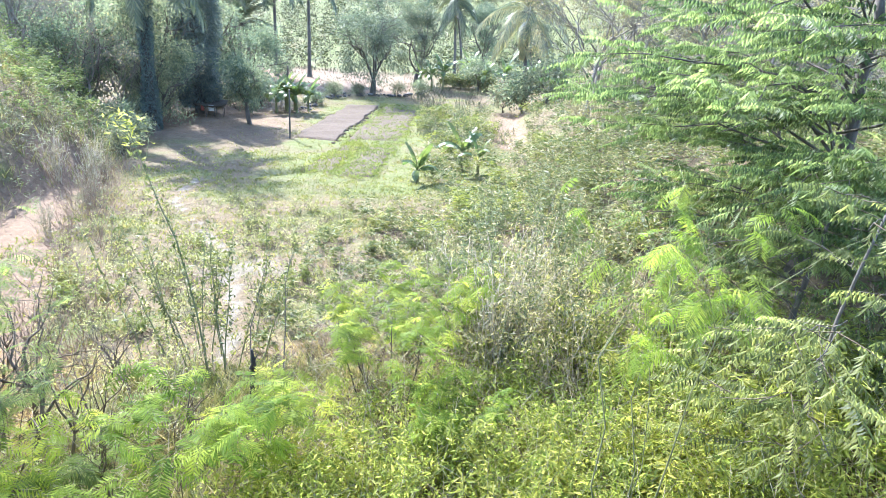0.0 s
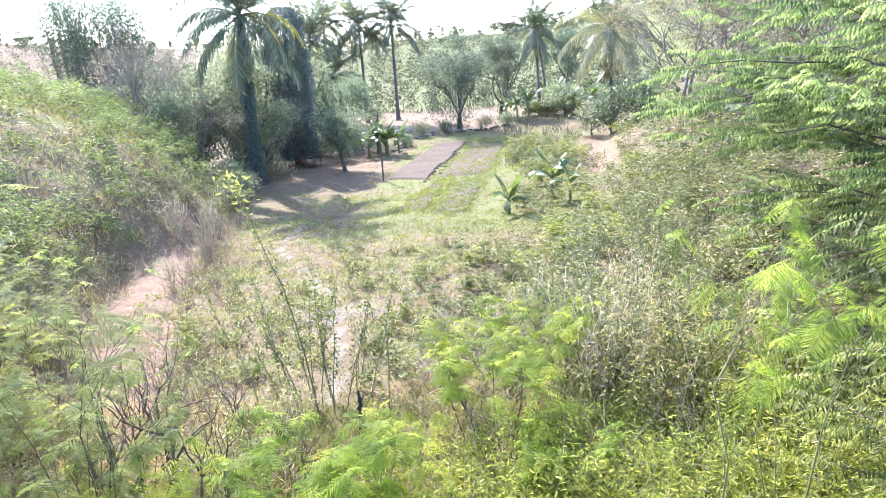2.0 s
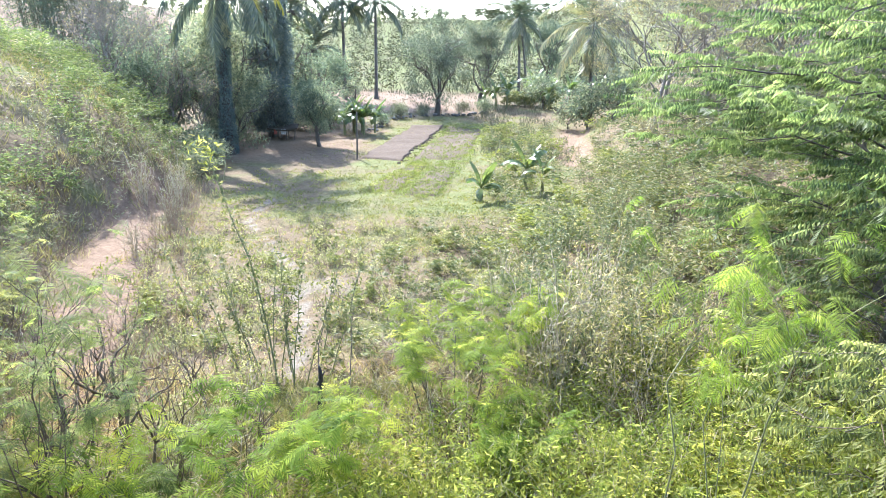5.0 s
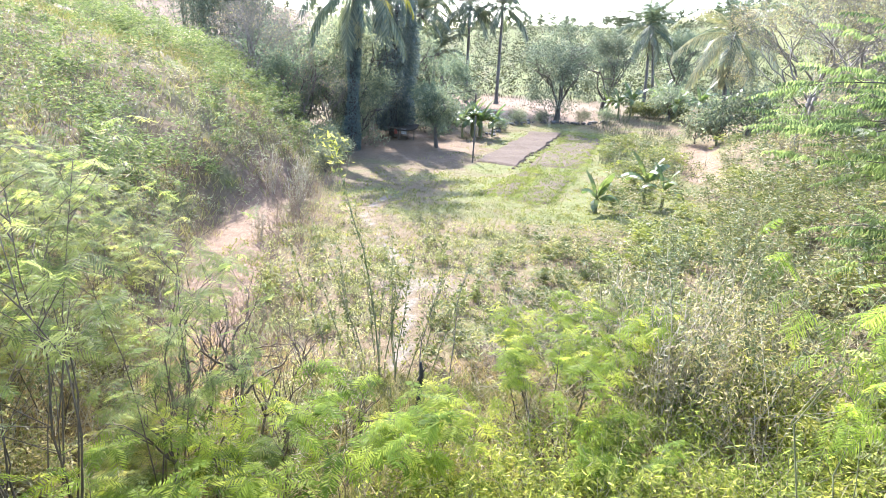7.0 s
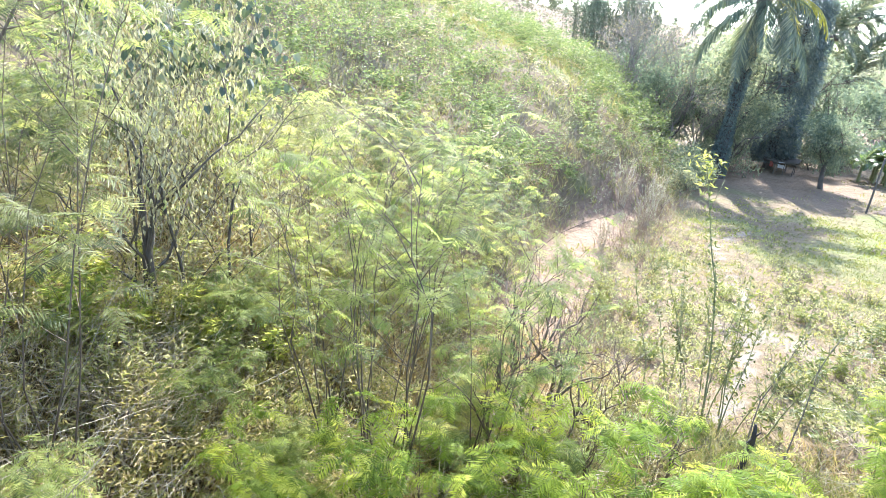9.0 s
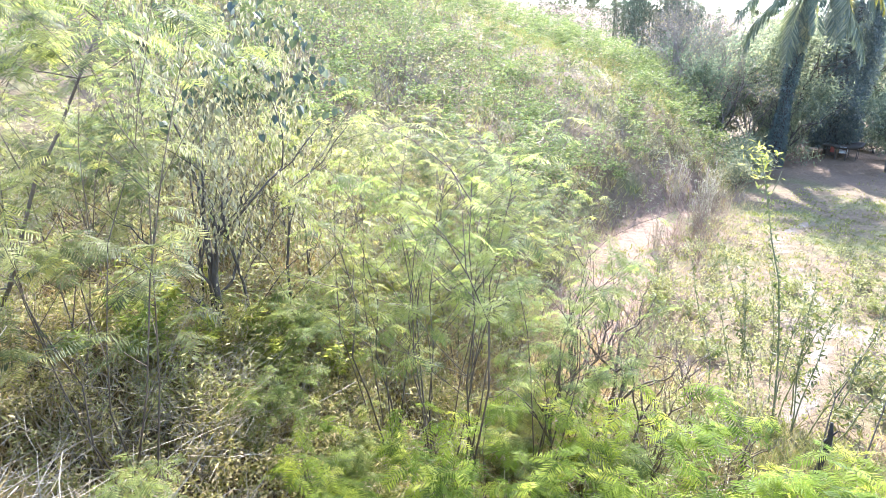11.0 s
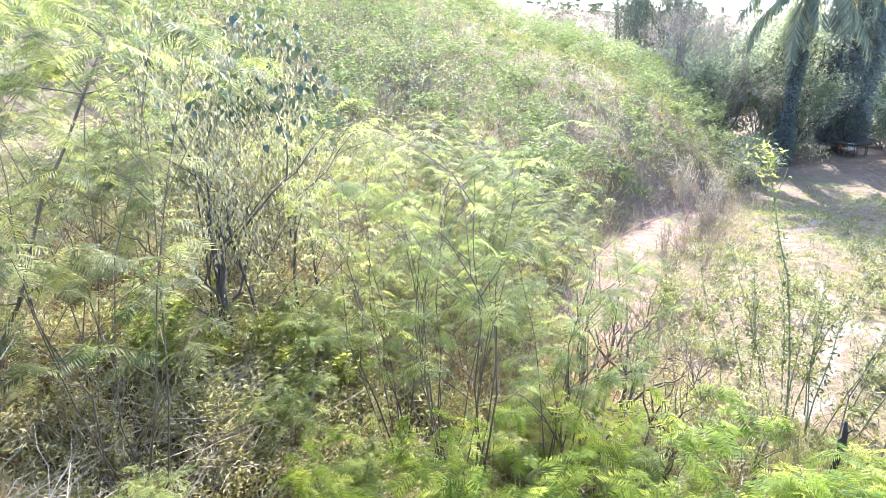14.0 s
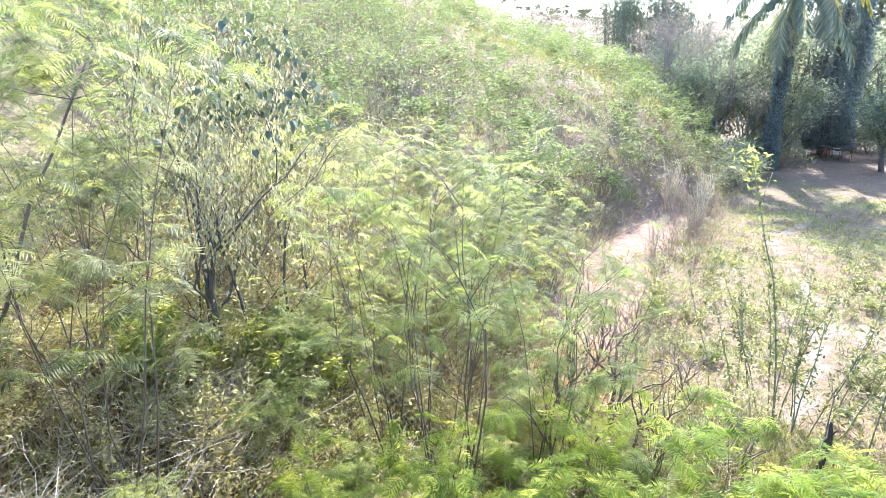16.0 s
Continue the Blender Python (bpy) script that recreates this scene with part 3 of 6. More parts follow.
def palm(label, seed, x, y, tall, lean=(0, 0), fronds=20, size=1.0, meshes=FRONDS, hanging=0, thick=0.17, bark=PALM_BARK, yellow=()):
    rng = np.random.default_rng(seed)
    root = thing("coconut_palm", label, "palm", "coconut palms")
    hp = Heap()
    n = max(10, int(tall * 3))
    t = np.linspace(0, 1, n)
    pts = np.stack([lean[0] * t**1.5, lean[1] * t**1.5, -0.2 + t * (tall + 0.2)], 1)
    rad = thick * (1 - 0.35 * t) * (1 + 0.9 * np.exp(-t * tall / 0.5)) * (1 + 0.05 * (np.arange(n) % 2))
    tube(hp, pts, rad, 9)
    part("trunk", hp.mesh("trunk", bark, True), root)
    for k in range(9):
        g = rng.uniform(0, 2 * np.pi)
        ob = part("coconut", COCONUT, root)
        ob.matrix_basis = pose(*(pts[-1] + [np.cos(g) * 0.28, np.sin(g) * 0.28, -0.25 - 0.15 * rng.random()]), rng.uniform(0, 30))
    for k in range(fronds):
        u = k / max(fronds - 1, 1)
        m = meshes[min(int(u * len(meshes)), len(meshes) - 1)]
        ob = part("frond", FROND_YELLOW, root, "yellowing frond") if k in yellow else part("frond", m, root)
        ob.matrix_basis = Matrix.Translation(Vector((pts[-1] + [0, 0, 0.1 - 0.3 * u]).tolist())) @ pose(0, 0, 0, rng.normal(0, 8), rng.normal(0, 7), k * 137.5 + rng.normal(0, 12)) @ Matrix.Scale(size * rng.uniform(0.85, 1.1), 4)
    for k in range(hanging):
        ob = part("dead_frond", FRONDS_DRY[-1], root, "dead brown frond hanging against the trunk")
        ob.matrix_basis = Matrix.Translation(Vector((pts[-1] - [0, 0, 0.3]).tolist())) @ pose(0, 0, 0, 0, 38 + rng.normal(0, 8), k * 95 + 30) @ Matrix.Scale(size * 0.75, 4)
    root.matrix_basis = pose(x, y, gz(x, y))
    return root


def banana_leaf_mesh(seed, length=1.7, wide=0.42, rise=65, fall=95):
    rng = np.random.default_rng(seed)
    n = 9
    a = radians(rise) - np.linspace(0, 1, n) ** 1.3 * radians(fall)
    pts = np.concatenate([[[0, 0, 0]], np.cumsum(np.stack([np.cos(a), 0 * a, np.sin(a)], 1) * length / n, 0)])
    hp = Heap()
    tube(hp, pts, np.linspace(0.03, 0.006, n + 1), 4)
    t = np.linspace(0, 1, n + 1)
    w = wide * np.sqrt(np.maximum(np.sin(np.pi * np.clip((t - 0.12) / 0.9, 0, 1)), 0)) * 0.5
    tan = unit(np.gradient(pts, axis=0))
    nor = np.cross(tan, [0, 1, 0])
    for s in (-1, 1):
        for i in range(1, n):
            gap = rng.uniform(0.0, 0.12) * length / n
            p0, p1 = pts[i], pts[i + 1] - tan[i] * gap
            e0 = p0 + np.array([0, s * w[i], 0]) - nor[i] * 0.35 * w[i] + [0, 0, -0.12 * w[i]]
            e1 = p1 + np.array([0, s * w[i + 1], 0]) - nor[i] * 0.35 * w[i + 1] + [0, 0, -0.12 * w[i + 1]]
            hp.add(np.array([p0, p1, e1, e0]), [[0, 1, 2, 3]])
    return hp.mesh("leaf", BANANA)


BANANA_LEAVES = [banana_leaf_mesh(k, 1.7, 0.45, r, f) for k, (r, f) in enumerate([(82, 45), (70, 90), (55, 110), (35, 100)])]


def banana_plant(label, seed, x, y, tall=1.2, size=1.0, leaves=7):
    rng = np.random.default_rng(seed)
    root = thing("banana_plant", label, "banana plant", "banana plants")
    hp = Heap()
    pts = bent(rng, (0, 0, -0.1), (rng.normal(0, 0.05), rng.normal(0, 0.05), tall), 6, 0.02)
    tube(hp, pts, np.linspace(0.10, 0.06, 6) * size, 8)
    part("pseudostem", hp.mesh("pseudostem", GREENSTEM, True), root)
    for k in range(leaves):
        ob = part("leaf", BANANA_LEAVES[min(k * 4 // leaves, 3)], root)
        ob.matrix_basis = Matrix.Translation(Vector((pts[-1] - [0, 0, 0.1 * k / leaves]).tolist())) @ pose(0, 0, 0, rng.normal(0, 10), 0, k * 140 + rng.normal(0, 15)) @ Matrix.Scale(size * rng.uniform(0.8, 1.15), 4)
    root.matrix_basis = pose(x, y, gz(x, y))
    return root


def bamboo_clump(label, seed, x, y, tall=9.0, culms=46, wide=3.4):
    rng = np.random.default_rng(seed)
    root = thing("bamboo_clump", label, "bamboo", "bamboo clumps")
    foliage = Heap()
    for k in range(culms):
        a = rng.uniform(0, 2 * np.pi)
        r = wide * np.sqrt(rng.random())
        st = np.array([np.cos(a) * r * 0.75, np.sin(a) * r * 0.4, -0.2])
        h = tall * rng.uniform(0.62, 1.05)
        t = np.linspace(0, 1, 10)
        lean = np.array([np.cos(a) * 0.9, np.sin(a) * 0.6, 0]) * rng.uniform(0.3, 1.2) + rng.normal(0, 0.3, 3) * [1, 1, 0]
        pts = st + np.stack([lean[0] * t**2.2, lean[1] * t**2.2, h * t * (1 - 0.06 * t**3)], 1)
        hp = Heap()
        tube(hp, pts, 0.05 * (1 - 0.8 * t) * (1 + 0.06 * (np.arange(10) % 2)), 5)
        part("culm", hp.mesh("culm", CULM, True), root)
        m = 260
        q = np.clip(rng.beta(3.0, 1.1, m), 0.4, 0.999) * 8.999
        i = q.astype(int)
        b = pts[i] + (pts[i + 1] - pts[i]) * (q % 1)[:, None] + rng.normal(0, 0.42, (m, 3)) + rng.normal(0, 0.3, 3)
        blades(foliage, b, rng.normal(0, 0.7, (m, 3)) - [0, 0, 0.5], rng.normal(0, 1, (m, 3)), rng.uniform(0.2, 0.36, m), 0.06, 0.2)
    part("foliage", foliage.mesh("foliage", HAZED_BAMBOO), root)
    root.matrix_basis = pose(x, y, gz(x, y))
    return root


# ---- the far slope and its trees ----
FRONDS_OLD = [FRONDS[0], FRONDS[1], FRONDS_DRY[1], FRONDS[3], FRONDS_DRY[3], FRONDS_DRY[4]]
bamboo_clump("tall grey-green bamboo clump behind the shrubby slope", 3, -26.2, 44.6, 12.6, 60, 4.0)
bamboo_clump("smaller bamboo clump on the rise beyond the valley", 4, -31.5, 47.0, 10.5, 26, 2.6)

# TWIG_DARK in place of palm bark puts this trunk's shade into its colour.
palm("tall coconut palm with broad drooping fronds at the valley edge", 11, -12.3, 33.5, 9.2, (0.2, 0.1), 40, 1.02, FRONDS, 4, 0.27, TWIG_DARK, (24, 29, 32))
palm("slender coconut palm standing among a group", 12, -15.1, 55.8, 8.0, (0.2, 0), 28, 0.82, FRONDS_FULL)
palm("tall coconut palm rising behind its neighbours", 13, -15.4, 63.5, 10.0, (-0.2, 0), 28, 0.85, FRONDS_FULL)
palm("short coconut palm with hanging fronds", 14, -13.0, 58.6, 4.8, (-0.8, 0), 24, 0.75, FRONDS_FULL)
palm("slender straight-trunked coconut palm beside bare red ground", 15, -11.35, 60.8, 9.0, (-0.1, 0), 30, 0.9, FRONDS_FULL)
palm("slender straight-trunked coconut palm beside bare red ground", 16, -8.35, 61.4, 9.2, (-0.05, 0), 30, 0.92, FRONDS_FULL)
palm("coconut palm with a round crown before the dry hill", 17, 6.4, 72.0, 8.2, (-0.5, 0), 22, 1.0, FRONDS_FULL, 3)
palm("coconut palm leaning beside its taller neighbour", 19, 7.3, 73.0, 6.6, (-0.9, 0), 14, 0.65, FRONDS_FULL)
palm("old coconut palm with yellowing, drooping fronds", 18, 10.4, 49.3, 7.5, (-0.3, 0), 26, 1.1, FRONDS_OLD, 7)


def vine_column(label, seed, x, y, tall, wide):
    """A trunk wholly wrapped in dense dark creepers."""
    rng = np.random.default_rng(seed)
    root = thing("vine_covered_tree", label, "tree")
    hp = Heap()
    tube(hp, bent(rng, (0, 0, -0.2), (0.1, 0, tall * 0.95), 8, 0.01), np.linspace(0.3, 0.1, 8), 8)
    part("trunk", hp.mesh("trunk", BARK, True), root)
    n = 30000
    z = rng.uniform(0.5, tall, n)
    a = rng.uniform(0, 2 * np.pi, n)
    r = wide * np.sqrt(rng.uniform(0.25, 1, n)) * np.interp(z / tall, [0, 0.12, 0.3, 0.75, 0.95, 1], [0.7, 0.9, 1, 1.0, 0.85, 0.4]) * (1 + 0.14 * np.sin(3 * a + 1.3 * z))
    b = np.stack([np.cos(a) * r, np.sin(a) * r, z], 1)
    hp = Heap()
    blades(hp, b, np.stack([np.cos(a), np.sin(a), -1.0 + 0 * a], 1) + rng.normal(0, 0.5, (n, 3)), rng.normal(0, 1, (n, 3)), rng.uniform(0.1, 0.2, n), 0.075, 0.2)
    part("crown", hp.mesh("crown", HAZED_VINE), root)
    root.matrix_basis = pose(x, y, gz(x, y))


vine_column("dark tree wrapped in dense creepers beside the tall palm", 5, -11.9, 40.0, 10.0, 1.4)



def trunk_creeper(label, seed, x, y, tall, wide, lean):
    """Creepers that climb a trunk: a few winding stems set with small leaves."""
    rng = np.random.default_rng(seed)
    root = thing("trunk_creeper", label, "creeper")
    for k in range(3):
        hp = Heap()
        t = np.linspace(0, 1, 24)
        a = 2.1 * k + 7 * t + rng.normal(0, 0.2, 24)
        r = wide * (0.95 - 0.35 * t)
        tube(hp, np.stack([lean * t**1.5 + r * np.cos(a), r * np.sin(a), -0.1 + tall * t], 1), np.linspace(0.03, 0.01, 24), 4)
        part("vine", hp.mesh("vine", TWIG_DARK, True), root)
    n = 9000
    u = rng.random(n) ** 1.2
    a = rng.uniform(0, 2 * np.pi, n)
    r = wide * (1.35 - 0.5 * u) * rng.uniform(0.75, 1.15, n) * (1 + 0.25 * np.sin(2 * a + 9 * u))
    hp = Heap()
    blades(hp, np.stack([lean * u**1.5 + np.cos(a) * r, np.sin(a) * r, tall * u], 1), np.stack([np.cos(a), np.sin(a), -1.0 + 0 * a], 1) + rng.normal(0, 0.5, (n, 3)), rng.normal(0, 1, (n, 3)), rng.uniform(0.07, 0.15, n), 0.06, 0.2)
    part("foliage", hp.mesh("foliage", HAZED_VINE), root)
    root.matrix_basis = pose(x, y, gz(x, y))


trunk_creeper("dark green creepers climbing the trunk of the tall palm", 6, -12.3, 33.5, 7.6, 0.27, 0.2)

grey = broad_tree("broadleaf_tree", "grey-green broadleaf tree with a ragged low crown", 21, 5.4, 2.2, 0.7, 8500, 0.17, 0.055, group="broadleaf trees by the valley edge", clumps=55)
plant_all(grey, [(-15.9, 33.6, 0, 1.08), (-12.6, 35.2, 120, 1.0), (-17.6, 36.0, 220, 1.2), (-14.6, 38.4, 40, 1.6), (-20.0, 40.0, 300, 1.45), (-16.5, 46.0, 10, 1.75), (-19.5, 50.0, 200, 1.7), (-14.8, 46.8, 70, 1.6), (-10.6, 47.0, 150, 1.15)])
under = broad_tree("broadleaf_shrub", "rounded dark green bush under the trees", 27, 1.9, 1.1, 0.3, 1500, 0.18, 0.06, group="bushes under the trees")
plant_all(under, [(-13.6, 35.4, 0, 1.0), (-16.8, 34.0, 80, 1.2), (-10.4, 43.0, 160, 1.0), (-9.2, 45.0, 240, 1.1), (-14.2, 45.0, 300, 1.2), (-19.5, 36.0, 30, 1.2), (-10.2, 58.5, 60, 1.0), (-14.2, 52.0, 200, 1.2), (-5.6, 46.6, 20, 0.6), (-4.6, 49.8, 70, 0.7), (-2.8, 51.2, 120, 0.6), (0.4, 52.4, 200, 0.65), (2.2, 53.4, 260, 0.7), (-9.0, 40.4, 310, 0.8), (-11.6, 43.2, 30, 1.0), (9.9, 46.4, 75, 1.75), (8.7, 47.6, 190, 1.3), (11.4, 45.6, 280, 1.8), (7.6, 58.0, 15, 1.7), (-11.4, 28.2, 40, 0.8), (-10.9, 26.8, 130, 0.7), (-12.4, 29.4, 220, 0.95), (-12.9, 31.0, 310, 1.0), (-11.6, 30.2, 85, 0.75)])
mango = broad_tree("mango_tree", "small round-crowned mango tree on a thin trunk", 22, 4.0, 1.6, 1.4, 5200, 0.22, 0.06)
mango.matrix_basis = at_ground(-8.0, 37.0)
shade = broad_tree("shade_tree", "open-crowned tree with a bare lower trunk", 23, 8.4, 3.0, 1.3, 14000, 0.22, 0.06, HAZED_BAMBOO, clumps=60)
shade.matrix_basis = at_ground(-1.7, 52.1)
tall_tree = broad_tree("broadleaf_tree", "pale green feathery tree behind the shade tree", 24, 8.5, 2.3, 1.4, 11000, 0.24, 0.055, HAZED_BAMBOO, clumps=60)
plant_all(tall_tree, [(1.9, 60.0, 0, 0.95), (14.0, 66.0, 30, 0.9), (-22.0, 62.0, 10, 0.8), (10.5, 80.0, 210, 1.0)])
for k, (x, y, h, w) in enumerate([(-17.9, 35.6, 5.2, 0.5), (-20.4, 37.5, 6.0, 0.55), (-16.8, 40.5, 6.3, 0.5), (-15.6, 39.0, 6.5, 0.5), (-21.0, 45.0, 7.5, 0.5), (-18.0, 47.0, 7.5, 0.5), (-17.4, 31.9, 5.6, 0.6), (-16.2, 32.4, 5.4, 0.6), (-18.8, 33.4, 6.0, 0.6), (-15.0, 32.6, 5.0, 0.6), (-19.6, 34.8, 6.2, 0.6), (-13.9, 33.6, 4.8, 0.6)]):
    t = bare_tree("bare_tree", "leafless grey tree with fine twiggy branches", 30 + k, h * 1.1, w, 5 if k > 5 else 4, TWIG_GREY, "leafless trees", 160)
    t.matrix_basis = at_ground(x, y)
for k, (x, y, h, w) in enumerate([(10.6, 31.6, 8.0, 0.8), (13.8, 31.0, 7.6, 0.8), (17.5, 33.5, 8.0, 0.7), (9.4, 27.0, 2.8, 0.9), (14.5, 39.0, 7.5, 0.7), (12.2, 30.0, 7.6, 0.9), (15.8, 31.5, 7.8, 0.9), (11.6, 34.0, 8.2, 0.9), (13.0, 26.5, 6.2, 0.9), (15.0, 28.5, 8.0, 0.9), (17.5, 29.0, 8.4, 0.9), (20.0, 30.0, 8.6, 0.9), (13.2, 33.0, 8.6, 0.9), (18.8, 26.0, 7.6, 0.9), (16.0, 25.0, 7.0, 0.9)]):
    t = bare_tree("bare_tree", "leafless grey tree with a tangle of fine twigs", 40 + k, h * (1.14 if h > 4 else 1.0), w, 5, TWIG_GREY, "leafless trees", 1500)
    t.matrix_basis = at_ground(x, y)

for k, (x, y, h, s) in enumerate([(-6.9, 42.6, 1.1, 1.0), (-6.2, 42.2, 1.2, 1.0), (-7.5, 42.0, 1.1, 0.95), (-5.6, 43.2, 1.0, 0.9), (-7.2, 43.6, 1.2, 1.0), (-6.5, 43.0, 1.0, 0.9), (3.3, 56.1, 1.3, 1.0), (4.3, 56.8, 1.5, 1.0), (2.4, 57.0, 1.1, 0.9), (7.3, 62.0, 1.8, 1.2), (9.0, 61.0, 1.6, 1.2), (10.2, 58.5, 1.6, 1.2), (8.2, 57.0, 1.4, 1.0), (12.2, 56.5, 1.6, 1.2)]):
    banana_plant("banana plant growing in a clump", 50 + k, x, y, h, s, 8)
banana_plant("young banana plant with arching leaves in the field", 70, 1.8, 25.1, 0.55, 0.82, 9)
banana_plant("broad-leaved banana plant among the weeds", 71, 3.9, 28.0, 0.9, 0.9, 7)
banana_plant("broad-leaved banana plant among the weeds", 72, 4.6, 27.2, 0.7, 0.8, 6)

# ---- hillside brush, uncountable ----
FARLEAF = leaf_material("far_hill_leaf", [(0.0, (0.05, 0.064, 0.04)), (0.5, (0.08, 0.096, 0.052)), (0.85, (0.115, 0.125, 0.07)), (1.0, (0.15, 0.142, 0.095))], 0.15, 0.7, 0.2)


def brush(name, label, seed, spots, tall, leaf, wide, per, mat, stem_mat, kind="stuff", category="brush"):
    """Many rough shrubs in one mesh: thin stems and loose leaf sprays."""
    rng = np.random.default_rng(seed)
    root = thing(name, label, category, kind=kind)
    leaves, stems = Heap(), Heap()
    for x, y in spots:
        h = (tall(x, y) if callable(tall) else tall) * rng.uniform(0.55, 1.1)
        o = np.array([x, y, gz(x, y) - 0.05])
        for s in range(2):
            e = o + [rng.normal(0, 0.2 * h), rng.normal(0, 0.2 * h), h * rng.uniform(0.7, 1.05)]
            tube(stems, bent(rng, o + rng.normal(0, 0.08, 3) * [1, 1, 0], e, 4, 0.06), np.linspace(0.0045 * h, 0.002 * h, 4), 3, False)
        n = rng.poisson(per)
        m = 10
        zz = h * rng.beta(2.6, 1.3, m)
        r = 0.5 * h * np.sqrt(rng.random(m)) * np.interp(zz / h, [0, 0.4, 1.0], [0.35, 1.0, 0.5])
        a = rng.uniform(0, 2 * np.pi, m)
        c = np.stack([np.cos(a) * r, np.sin(a) * r, zz], 1)[rng.integers(m, size=n)]
        a = rng.uniform(0, 2 * np.pi, n)
        b = o + c + rng.normal(0, 1, (n, 3)) * [0.075 * h, 0.075 * h, 0.05 * h]
        way = np.stack([np.cos(a), np.sin(a), rng.uniform(-0.5, 0.6, n)], 1)
        blades(leaves, b, way, level(rng, way, 0.95), leaf * rng.uniform(0.6, 1.4, n), wide * rng.uniform(0.7, 1.3, n), 0.2)
    part("stems", stems.mesh("stems", stem_mat), root)
    part("foliage", leaves.mesh("foliage", mat), root)


def scatter(seed, n, x0, x1, y0, y1, keep):
    rng = np.random.default_rng(seed)
    p = np.stack([rng.uniform(x0, x1, n), rng.uniform(y0, y1, n)], 1)
    return p[keep(p[:, 0], p[:, 1], rng.random(n))]


def on_slope(x, y, r):
    return (x < left_foot(y) - 0.7) & (near_line(x, y, GULLY) > 1.2)


def lower(y):
    """The brush thins to low scrub towards the far end of the slope."""
    return float(np.interp(y, [12, 26], [1.0, 0.8]))


brush("hillside_brush", "dense feathery green brush covering the hillside", 80,
      scatter(81, 1150, -46, -8, -8, 38, lambda x, y, r: on_slope(x, y, r) & (np.hypot(x - 1, y) > 15) & (y > 0.4 * (x + 8) + 2)), lambda x, y: 2.3 * lower(y), 0.14, 0.047, 250, FEATHER_FAR, TWIG)
brush("dry_hillside_brush", "grey-brown half-dry brush among the green on the hillside", 180,
      scatter(181, 150, -40, -9, 8, 36, lambda x, y, r: on_slope(x, y, r) & (wave(0.25 * x, 0.25 * y, 6) > 0.05)), lambda x, y: 2.4 * lower(y), 0.2, 0.04, 90, DRYLEAF, TWIG)
brush("withered_brush", "withered reddish-brown shrubs at the foot of the slope", 182,
      scatter(183, 170, -16, -8.5, 15, 29, lambda x, y, r: (abs(x - left_foot(y) + 1.6) < 1.8)), 1.3, 0.13, 0.03, 50, DRYLEAF, TWIG_RED)
brush("hillside_saplings", "thin upright saplings standing above the brush", 184,
      scatter(185, 60, -40, -12, 8, 34, lambda x, y, r: on_slope(x, y, r)), lambda x, y: 3.1 * lower(y), 0.17, 0.045, 130, FEATHER_FAR, TWIG)
far_spots = scatter(82, 2900, -110, 70, 69, 170, lambda x, y, r: (r < 1.25 - (y - 69) / 130) & (abs(x) < y * 0.9))
brush("far_brush", "pale dry brush and saplings on the distant hill", 83, far_spots, 2.4, 0.42, 0.14, 38, FARLEAF, TWIG)
brush("ridge_trees", "pale trees along the distant ridge", 84, scatter(85, 420, -160, 90, 150, 260, lambda x, y, r: (wave(0.05 * x, 0.05 * y, 3) > -0.2)), 4.0, 0.7, 0.3, 150, FARLEAF, TWIG)
brush("bank_brush", "tangled olive shrubs on the rising bank", 86, scatter(87, 540, 5, 28, 11, 64, lambda x, y, r: (x > right_foot(y) + 0.6) & (near_line(x, y, [(7.2, 34.5), (7.6, 40), (9, 46)]) > 1.5)), 2.0, 0.21, 0.055, 105, WEED, TWIG)
DIRT = [(7.4, 33.0), (7.7, 37), (8.2, 41), (8.9, 47)]


def in_weeds(x, y, r):
    return (x > 2.2 + 0.6 * wave(0.4 * y, 0.3 * x, 2)) & (np.hypot(x - 4.2, y - 27.6) > 0.7) & (near_line(x, y, DIRT) > 0.8)


brush("weed_brush", "rank olive weeds and young shrubs beside the field", 186, scatter(187, 120, 2.0, 9, 15, 44, in_weeds), 1.3, 0.16, 0.045, 130, WEED, TWIG, category="weeds")
brush("leafy_weeds", "bright yellow-green leafy weeds beside the field", 194, scatter(195, 130, 2.0, 9, 15, 44, lambda x, y, r: in_weeds(x, y, r) & (wave(0.6 * x, 0.6 * y, 3) > -0.1)), 1.15, 0.17, 0.05, 150, CROP, GREENSTEM, category="weeds")
brush("dry_weeds", "dry grey-brown stalks among the weeds", 196, scatter(197, 90, 2.0, 9, 15, 44, in_weeds), 1.6, 0.14, 0.035, 50, DRYLEAF, TWIG_PALE, category="weeds")
brush("seedling_brush", "low green seedlings and weeds scattered over the valley floor", 188, scatter(189, 190, -1.5, 4.0, 10.5, 21, lambda x, y, r: r < 0.45 + 0.2 * x), 0.75, 0.14, 0.04, 70, WEED, GREENSTEM, category="weeds")
brush("bank_thicket", "dense olive thicket filling the foot of the bank", 190, scatter(191, 330, 4.6, 16, 10.8, 27, lambda x, y, r: x > 3.6 + 0.1 * y), 1.9, 0.13, 0.036, 190, WEED, TWIG)
brush("bank_dry_thicket", "grey dry stems and withered leaves on the bank", 192, scatter(193, 130, 4.6, 20, 12, 34, lambda x, y, r: x > 3.8 + 0.1 * y), 2.1, 0.15, 0.035, 70, DRYLEAF, TWIG)
brush("hedge", "low dense green hedge along the terrace edge", 88, scatter(89, 60, 4.2, 9.6, 58.5, 60.5, lambda x, y, r: r < 2), 1.3, 0.25, 0.07, 110, WEED, GREENSTEM, category="hedge")

